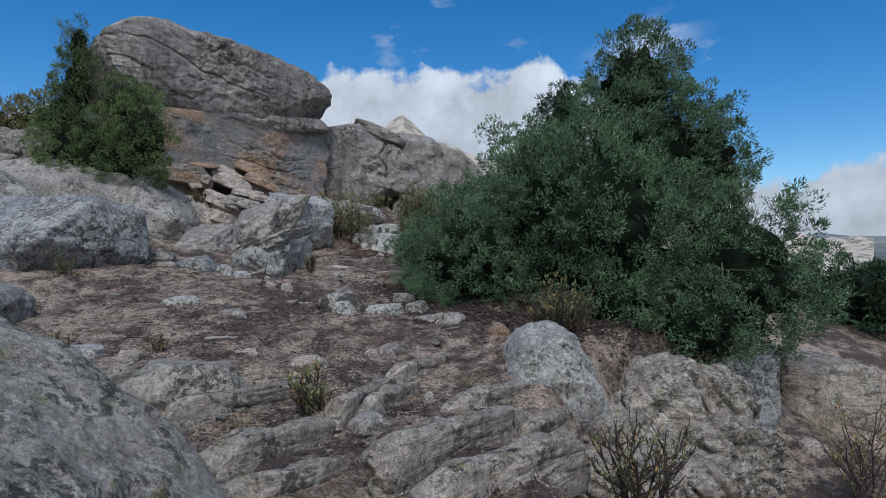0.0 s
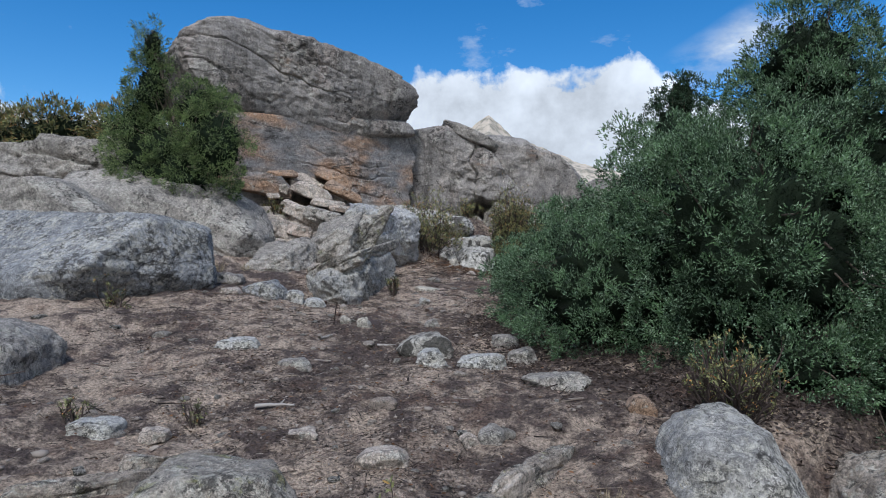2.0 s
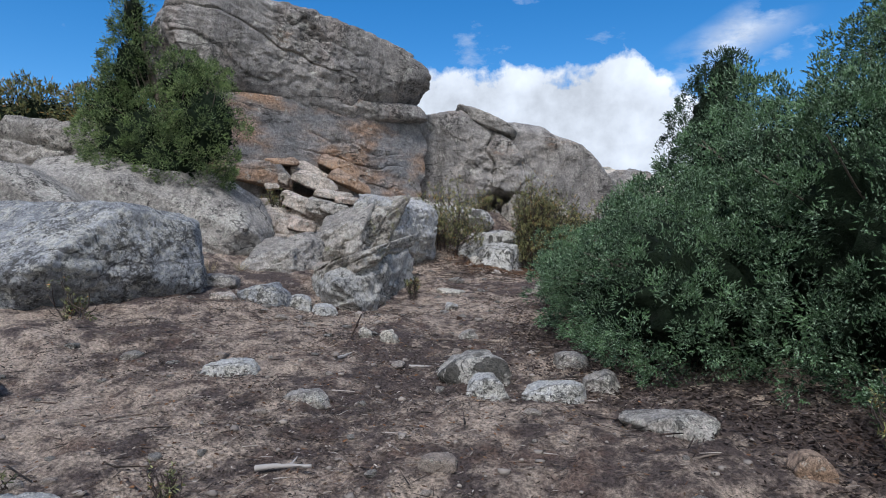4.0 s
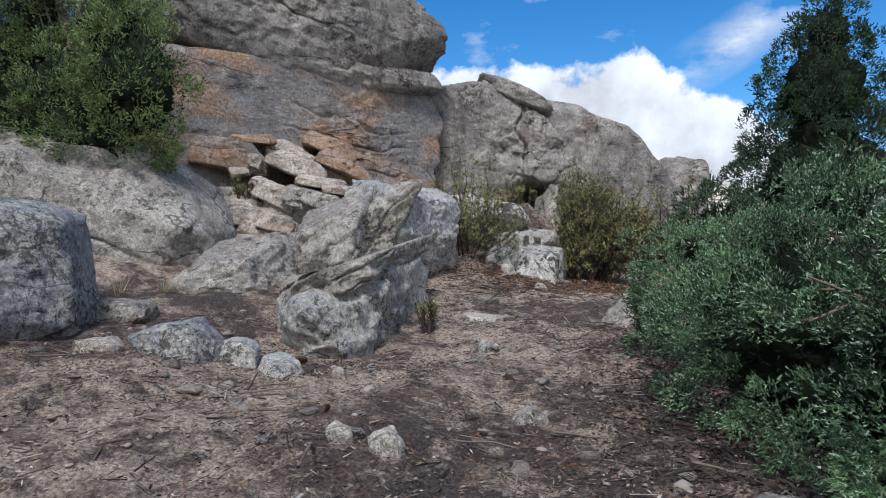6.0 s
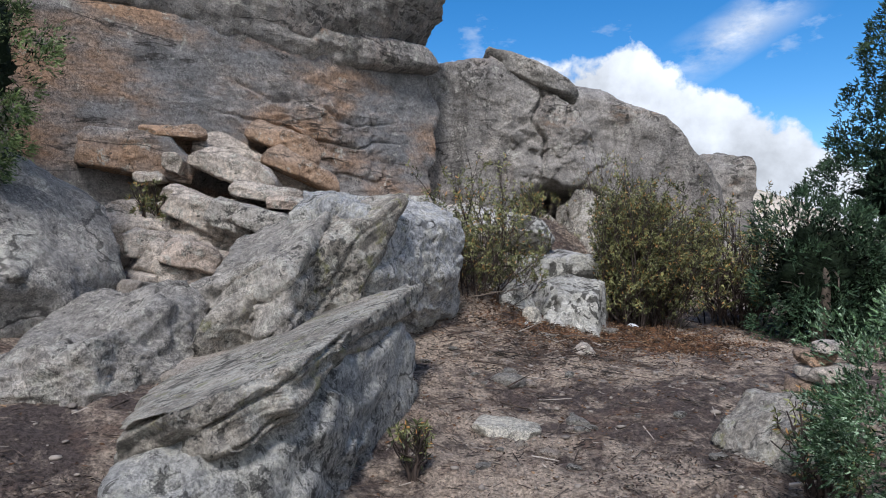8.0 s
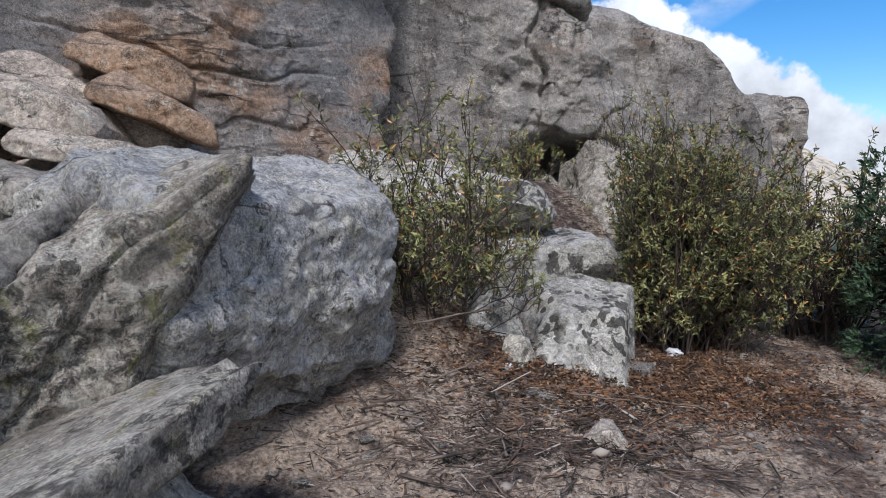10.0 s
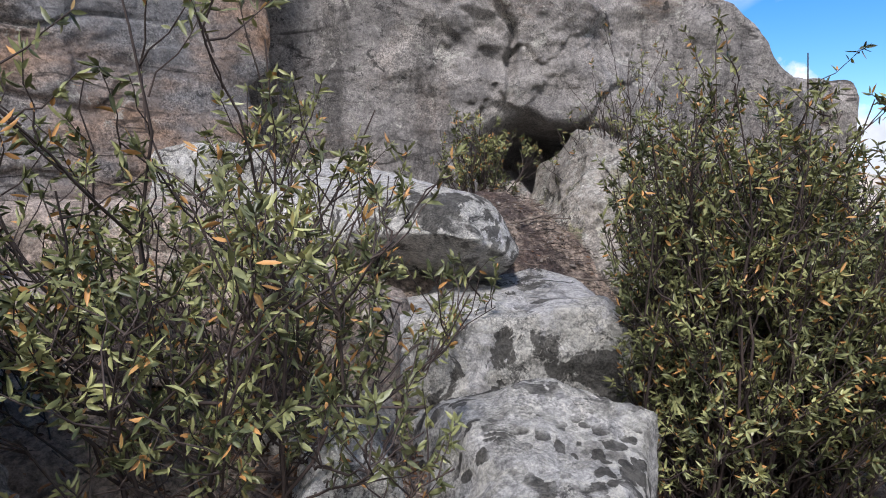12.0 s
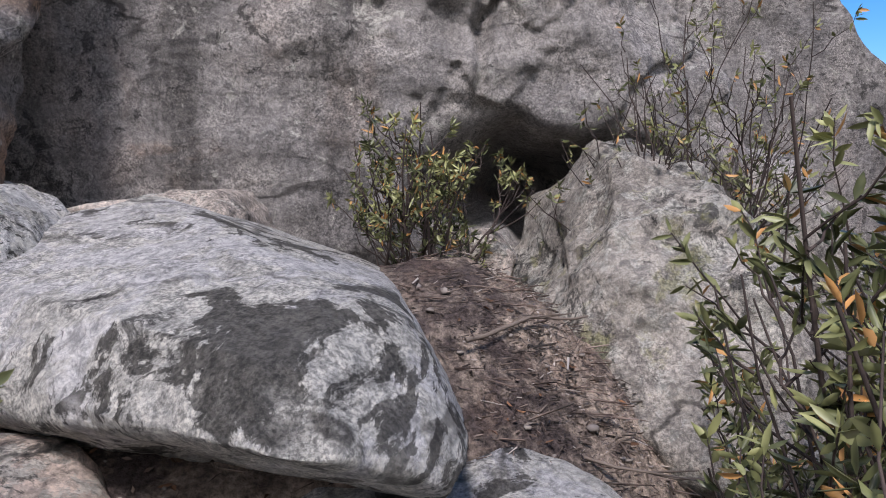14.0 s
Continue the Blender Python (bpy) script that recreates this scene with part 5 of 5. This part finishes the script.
# ---- litter on the ground ----
def litter():
    rng = np.random.default_rng(77)

    def spots(n, spread=1.0):
        y = rng.uniform(2.6, 18.5, n)
        x = np.interp(y, [2.6, 8, 14, 18.5], [-0.9, -1.9, -1.6, -1.2]) + rng.normal(size=n) * spread * np.interp(y, [2.6, 8, 18], [1.5, 1.9, 1.2])
        return np.stack([x, y, surface(x, y) + 0.006], 1)

    # twigs and needles
    n = 22000
    p = spots(n)
    wide = rng.uniform(size=14000)
    p[:14000, 0] = -5.0 + 8.0 * wide
    p[:14000, 1] = rng.uniform(4, 14, 14000)
    p[14000:19000, :2] = np.array([-1.9, 15.1]) + rng.normal(size=(5000, 2)) * np.array([0.6, 0.45])
    p[14000:19000, 2] = surface(p[14000:19000, 0], p[14000:19000, 1]) + 0.006
    p[17000:19000, :2] = np.array([-1.35, 18.3]) + rng.normal(size=(2000, 2)) * np.array([0.28, 0.4])
    p[17000:19000, 2] = surface(p[17000:19000, 0], p[17000:19000, 1]) + 0.006
    p[:14000, 2] = surface(p[:14000, 0], p[:14000, 1]) + 0.006
    a = rng.uniform(0, 2 * np.pi, n)
    d = unit(np.stack([np.cos(a), np.sin(a), rng.normal(size=n) * 0.16], 1))
    e, g = bases(d, rng)
    ln = np.exp(rng.normal(-3.15, 0.65, n))[:, None]
    ln[14000:17000] *= 1.25
    ln[17000:19000] *= 0.7
    w = (0.0016 + 0.03 * ln * rng.uniform(0.2, 1.0, (n, 1)))
    p[:, 2] += rng.uniform(0.0, 0.03, n)
    q = p + d * ln
    k = np.stack([p + e * w, p - e * w * 0.5 + g * w, p - e * w * 0.5 - g * w, q + e * w * 0.6, q - e * w * 0.3 + g * w * 0.6, q - e * w * 0.3 - g * w * 0.6], 1).reshape(-1, 3)
    b = np.arange(n)[:, None] * 6
    f = np.concatenate([b + np.array([0, 1, 4, 3]), b + np.array([1, 2, 5, 4]), b + np.array([2, 0, 3, 5])], 1).reshape(-1, 4)
    tagged(mesh_object("twig_litter", k, f, TWIG, flat=True), "dry twigs and bark bits strewn over the soil", "litter", kind="stuff")
    # short flat chips of bark and needles
    n = 90000
    p = spots(n)
    p[:45000, 0] = rng.uniform(-5.5, 2.0, 45000)
    p[:45000, 1] = rng.uniform(3, 14, 45000)
    p = p[fbm(p * np.array([1.1, 1.1, 0]), 3, 33) > rng.uniform(-0.35, 0.25, n)]
    n = len(p)
    p[:, 2] = surface(p[:, 0], p[:, 1]) + rng.uniform(0.003, 0.016, n)
    a = rng.uniform(0, 2 * np.pi, n)
    d = unit(np.stack([np.cos(a), np.sin(a), rng.normal(size=n) * 0.35], 1))
    v, f = blades(p, d, rng, 0.034, 0.0042, simple=True)
    tagged(mesh_object("needle_litter", v, f, TWIG, flat=True), "grey-brown needles and bark chips matted on the soil", "litter", kind="stuff")
    # dead leaves, thickest under the shrubs
    p1 = spots(5000)
    p2 = np.array([[-1.9, 15.9, 0], [-0.6, 16.4, 0], [-1.2, 15.9, 0], [-1.6, 15.7, 0], [-0.4, 16.2, 0], [-0.9, 16.2, 0], [-2.1, 16.1, 0], [-0.2, 16.6, 0]])[rng.integers(0, 8, 12000)] + rng.normal(size=(12000, 3)) * 0.42
    p2[:, 2] = surface(p2[:, 0], p2[:, 1]) + 0.01 + rng.uniform(0, 0.035, 12000)
    pp = np.concatenate([p1, p2])
    a = rng.uniform(0, 2 * np.pi, len(pp))
    d = unit(np.stack([np.cos(a), np.sin(a), rng.normal(size=len(pp)) * 0.3], 1))
    v, f = blades(pp, d, rng, 0.036, 0.006)
    tagged(mesh_object("leaf_litter", v, f, LITTER, flat=True), "brown fallen leaves lying on the soil", "litter", kind="stuff")
    # dead needles under the junipers, coloured dark to deepen the shade there
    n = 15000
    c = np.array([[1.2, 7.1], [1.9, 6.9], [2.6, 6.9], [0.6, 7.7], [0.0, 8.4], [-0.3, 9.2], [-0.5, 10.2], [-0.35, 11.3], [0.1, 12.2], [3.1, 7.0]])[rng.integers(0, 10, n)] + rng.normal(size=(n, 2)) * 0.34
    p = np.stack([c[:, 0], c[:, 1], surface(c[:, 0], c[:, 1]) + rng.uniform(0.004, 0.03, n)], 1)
    a = rng.uniform(0, 2 * np.pi, n)
    d = unit(np.stack([np.cos(a), np.sin(a), rng.normal(size=n) * 0.3], 1))
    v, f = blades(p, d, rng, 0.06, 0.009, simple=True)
    tagged(mesh_object("needle_bed", v, f, DARK_STEM, flat=True), "dead needles bedded under the junipers, coloured dark to deepen the shade", "litter", kind="stuff")
    # gravel and crumbs of granite
    iv, jf = ico(1)
    n = 3200
    p = spots(n)
    s = np.exp(rng.normal(-4.6, 0.55, n))
    shape = rng.uniform(0.6, 1.3, (n, 1, 3)) * np.array([1, 1, 0.6])
    v = p[:, None] + (iv[None] * (1 + 0.22 * np.clip(rng.normal(size=(n, len(iv), 1)), -1.5, 1.5))) * shape * s[:, None, None]
    f = jf[None] + (np.arange(n) * len(iv))[:, None, None]
    tagged(mesh_object("gravel", v.reshape(-1, 3), f.reshape(-1, 3), PEBBLE, flat=True), "pale granite gravel and crumbs on the soil", "gravel", kind="stuff")


PEBBLE = plain("gravel_stone", (0.17, 0.145, 0.13), (0.36, 0.31, 0.27), 9, 0.9, 0.4)
litter()


def loose_stones():
    """Small stones that can be told apart, strewn at random over the slope."""
    rng = np.random.default_rng(88)
    kinds = []
    for i in range(6):
        r = np.random.default_rng(300 + i)
        e = [(-90, 0.5), (r.uniform(-8, 12), 1), (r.uniform(35, 60), 0.9), (r.uniform(80, 100), 0.55), (r.uniform(120, 150), 0.9), (r.uniform(170, 190), 1)]
        p, f = boulder(0, e, 0.75, 0.75, sharp=44, sub=3, seed=400 + i, rough=0.1, fine=0.03, chips=26)
        kinds.append((p, f, (G_GREY, G_RING, G_PALE, G_GREY, G_PINK, G_GREY)[i]))
    first = {}
    for i in range(270):
        y = rng.uniform(3.0, 17.5)
        x = np.interp(y, [2.6, 8, 14, 18.5], [-0.7, -2.0, -1.6, -1.2]) + rng.normal() * np.interp(y, [2.6, 8, 18], [1.5, 1.9, 1.1])
        s = float(np.exp(rng.normal(-3.2, 0.42)))
        k = int(rng.integers(0, 6))
        if k not in first:
            ob = mesh_object("small_stone", kinds[k][0], kinds[k][1], kinds[k][2], flat=True)
            first[k] = ob.data
        else:
            ob = new("small_stone", first[k])
        ob.matrix_world = pose(x, y, ground_at(x, y) + s * 0.12, 0, 0, rng.uniform(0, 360)) @ Matrix.Diagonal((s, s * rng.uniform(0.7, 1), s * rng.uniform(0.5, 1), 1))
        tagged(ob, "small angular granite stone lying on the soil", "stone", "small loose stones")


loose_stones()


def rubble_fan():
    """Angular stones that slid down from the outcrop."""
    rng = np.random.default_rng(91)
    made = []
    for i in range(5):
        r = np.random.default_rng(330 + i)
        e = [(-90, 0.5), (r.uniform(-10, 15), 1), (r.uniform(35, 60), 0.95), (r.uniform(80, 100), 0.5), (r.uniform(120, 150), 0.95), (r.uniform(165, 195), 1)]
        made.append((boulder(0, e, 0.7, 0.7, sharp=30, sub=4, seed=430 + i, rough=0.05, fine=0.02, chips=8), (G_PALE, G_GREY, G_PINK, G_GREY, G_PALE)[i]))
    first = {}
    for i in range(85):
        a, b = rng.uniform(), rng.normal()
        x, y = -4.75 - 0.5 * a + b * (0.45 + 0.3 * a), 12.9 + 2.9 * a
        s = float(np.exp(rng.normal(-2.25, 0.42)))
        k = i % 5
        if k not in first:
            ob = mesh_object("rubble_stone", *made[k][0], made[k][1])
            first[k] = ob.data
        else:
            ob = new("rubble_stone", first[k])
        ob.matrix_world = pose(x, y, ground_at(x, y) + s * 0.15, rng.uniform(-15, 15), rng.uniform(-15, 15), rng.uniform(0, 360)) @ Matrix.Diagonal((s, s * rng.uniform(0.6, 1), s * rng.uniform(0.5, 0.9), 1))
        tagged(ob, "angular pale granite stone in the rubble below the outcrop", "stone", "rubble stones below the outcrop")


rubble_fan()


# ---- dry grass and clods ----
def grass_tuft(x, y, height, seed):
    rng = np.random.default_rng(seed)
    n = 70
    a = rng.uniform(0, 2 * np.pi, n)
    root = np.stack([np.cos(a), np.sin(a), 0 * a], 1) * rng.uniform(0, 0.06, (n, 1))
    way = unit(np.stack([np.cos(a) * 0.5, np.sin(a) * 0.5, 0 * a + 1], 1) + rng.normal(size=(n, 3)) * 0.28)
    v, f = blades(root, way, rng, height, 0.0019, simple=True)
    ob = mesh_object("grass_tuft", v, f, STRAW, flat=True)
    return tagged_at(ob, (x, y, ground_at(x, y)), "tuft of dry straw-coloured grass in the soil", "grass", "dry grass tufts")


STRAW = leaves("dry_grass", (0.16, 0.125, 0.085), (0.40, 0.33, 0.22), (0.5, 0.42, 0.26), 0.2, 0.8)
for i, (x, y, h) in enumerate([(-5.3, 11.6, 0.24), (-5.0, 11.9, 0.16), (-0.8, 4.45, 0.2), (-0.95, 4.95, 0.16), (0.55, 4.7, 0.16), (0.2, 5.55, 0.14), (-2.65, 12.75, 0.16), (0.75, 5.7, 0.16), (1.3, 6.9, 0.15), (-1.35, 4.3, 0.12), (0.9, 4.55, 0.14), (4.4, 7.4, 0.3), (4.8, 8.0, 0.28), (3.3, 5.4, 0.22)]):
    grass_tuft(x, y, h, 500 + i)
CLOD = plain("dark_clod", (0.03, 0.02, 0.016), (0.11, 0.07, 0.055), 30, 0.95, 0.2, 0.8)
for i, (x, y, s) in enumerate([(-3.89, 11.0, 0.075), (-3.3, 10.85, 0.06), (-2.75, 9.75, 0.06), (-1.75, 10.9, 0.05)]):
    ob = rock("bark_clod", (x, y, ground_at(x, y) + s * 0.4), 40 * i, [(-90, s * 0.6), (0, s), (50, s * 0.8), (90, s * 0.6), (140, s * 0.8), (180, s)], s * 0.8, s * 0.8, CLOD, "dark crumbling clod of bark on the soil", category="bark", sharp=8, sub=4, seed=520 + i, rough=0.25, fine=0.012)

# ---- sticks ----
def stick(x, y, length, yaw, thick, mat, label, lift=0.02, tilt=0):
    rng = np.random.default_rng(int(abs(x * 100 + y * 1000)))
    s = Soup()
    t = np.linspace(0, 1, 9)[:, None]
    d = np.array([math.cos(radians(yaw)), math.sin(radians(yaw)), math.tan(radians(tilt))])
    path = d * (t - 0.5) * length + np.cumsum(rng.normal(size=(9, 3)) * length * 0.012, 0)
    tube(s, path, thick * np.linspace(1.0, 0.45, 9) * rng.uniform(0.85, 1.15, 9), 7)
    for k in range(2):
        i0 = int(rng.integers(3, 7))
        side = unit(np.array([[d[0] + rng.normal() * 0.8, d[1] + rng.normal() * 0.8, 0.15]]))[0]
        tube(s, path[i0] + side * np.linspace(0, length * 0.22, 5)[:, None], thick * np.linspace(0.5, 0.2, 5), 5)
    ob = mesh_object("dead_stick", *s.arrays(), mat)
    return tagged_at(ob, (x, y, ground_at(x, y) + lift), label, "stick", "dead sticks")


WEATHERED = plain("weathered_wood", (0.26, 0.23, 0.215), (0.42, 0.39, 0.36), 12, 0.9, 0.2)
stick(-2.55, 8.7, 0.3, 75, 0.022, WEATHERED, "bleached grey piece of dead wood")
stick(-1.85, 8.75, 0.24, 5, 0.018, WEATHERED, "short bleached stick lying flat")
stick(-2.3, 6.6, 0.3, 10, 0.02, WEATHERED, "bleached stick lying flat on soil")
for x, y, ln, yaw in [(-3.6, 9.3, 0.5, -20), (-1.9, 9.6, 0.6, -30), (-3.1, 9.9, 0.4, 30), (-2.7, 11.2, 0.4, 5), (-1.2, 10.0, 0.5, -15), (-1.9, 15.2, 0.5, 20), (-1.6, 15.5, 0.6, -25), (-2.3, 15.4, 0.5, 60), (-1.1, 15.6, 0.5, -30), (-2.0, 14.9, 0.35, 100), (-1.3, 18.2, 0.6, -20), (-1.5, 18.4, 0.5, 40), (0.1, 7.0, 0.4, 30), (-0.6, 9.4, 0.5, -40)]:
    stick(x, y, ln, yaw, 0.008, BARK, "thin dry brown branch on the soil", 0.03)
stick(-2.2, 16.05, 0.7, 4, 0.007, DARK_STEM, "long dark branch lying in the rockrose", 0.45)
stick(-2.3, 15.8, 0.6, 25, 0.008, BARK, "dead branch leaning in the rockrose", 0.3, 12)


def crumpled_paper(x, y, size, seed):
    iv, jf = ico(3)
    r = 1 + 0.35 * vnoise(iv * 3 + seed, seed) + 0.25 * vnoise(iv * 7, seed + 3)
    ob = mesh_object("crumpled_paper", iv * r[:, None] * np.array([size, size * 0.7, size * 0.6]), jf, PAPER, flat=True)
    return tagged_at(ob, (x, y, ground_at(x, y) + size * 0.45), "crumpled white paper tissue thrown on the ground", "litter")


PAPER = plain("paper", (0.5, 0.52, 0.56), (0.66, 0.67, 0.7), 6, 0.8, 0.05)
crumpled_paper(-0.75, 16.9, 0.065, 4)
crumpled_paper(-2.0, 15.75, 0.035, 7)


# ---- far off ----
def far_woods():
    rng = np.random.default_rng(99)
    iv, jf = ico(1)
    n = 3600
    r = np.exp(rng.uniform(math.log(22), math.log(520), n))
    az = np.radians(rng.uniform(16, 62, n))
    x, y = np.sin(az) * r, np.cos(az) * r
    keep = (x > 8) & (fbm(np.stack([x / 60, y / 60, 0 * x], 1), 3, 61) > -0.25)
    x, y, r = x[keep], y[keep], r[keep]
    n = len(x)
    z = land(x, y) + far_hills(x, y)
    s = np.clip(0.5 + r * 0.009, 0.6, 3.6) * rng.uniform(0.6, 1.3, n)
    lump = 1 + 0.3 * fbm((iv[None] * 1.8 + rng.uniform(0, 50, (n, 1, 3))).reshape(-1, 3), 3, 5).reshape(n, -1, 1)
    v = np.stack([x, y, z + s * 0.5], 1)[:, None] + iv[None] * lump * s[:, None, None] * np.array([1.1, 1.1, 0.95])
    f = jf[None] + (np.arange(n) * len(iv))[:, None, None]
    tagged(mesh_object("far_woods", v.reshape(-1, 3), f.reshape(-1, 3), SCRUB, flat=True), "dark evergreen scrub and woods on the hillside", "woods", kind="stuff")


SCRUB = plain("evergreen_scrub", (0.03, 0.05, 0.022), (0.10, 0.12, 0.05), 1.5, 0.9, 0.4, 0.8)
far_woods()


def mountain():
    """A bare granite range with a pointed peak, far up the valley."""
    az = np.radians(np.linspace(-40, 34, 420))
    up = np.interp(np.degrees(az), [-40, -20, -9, -5.5, -3.6, -2.2, 0, 4, 10, 16, 21, 24, 34], [6, 6.5, 8, 10.4, 11.9, 10.6, 9.6, 8.2, 6.3, 5.4, 3.4, 1.8, 1.0])
    rows = np.linspace(0, 1, 60)
    A, R = np.meshgrid(az, rows)
    base, top = 620.0, 1150.0
    rad = base + (top - base) * R
    h = np.tan(np.radians(np.broadcast_to(up, A.shape))) * top * R ** 0.8
    p = np.stack([np.sin(A) * rad, np.cos(A) * rad, h], -1).reshape(-1, 3)
    rough = fbm(p / 130, 6, 51, 0.55) * 7 + np.abs(fbm(p / 45, 4, 57)) * 6
    p[:, 2] += (rough - 5) * R.ravel() - 30 * (1 - R.ravel())
    nx = len(az)
    i, j = np.meshgrid(np.arange(len(rows) - 1), np.arange(nx - 1), indexing="ij")
    f = np.stack([i * nx + j, i * nx + j + 1, (i + 1) * nx + j + 1, (i + 1) * nx + j], -1).reshape(-1, 4)
    n = Nodes("hazy_mountain_rock", 0.95)
    col = n.mix(n.span(n.noise(0.05, 9, 0.75), 0.46, 0.6), (0.62, 0.52, 0.40), (0.22, 0.2, 0.14))
    # an even bluish veil of haze, mixed into the rock colour
    col = n.mix(0.12, col, (0.30, 0.36, 0.44))
    n.bump(n.noise(0.05, 8, 0.7), 0.6, 7)
    tagged(mesh_object("backdrop", p, f, n.done(col)), "sunlit bare granite mountain range far off", "mountain", kind="structure")


mountain()
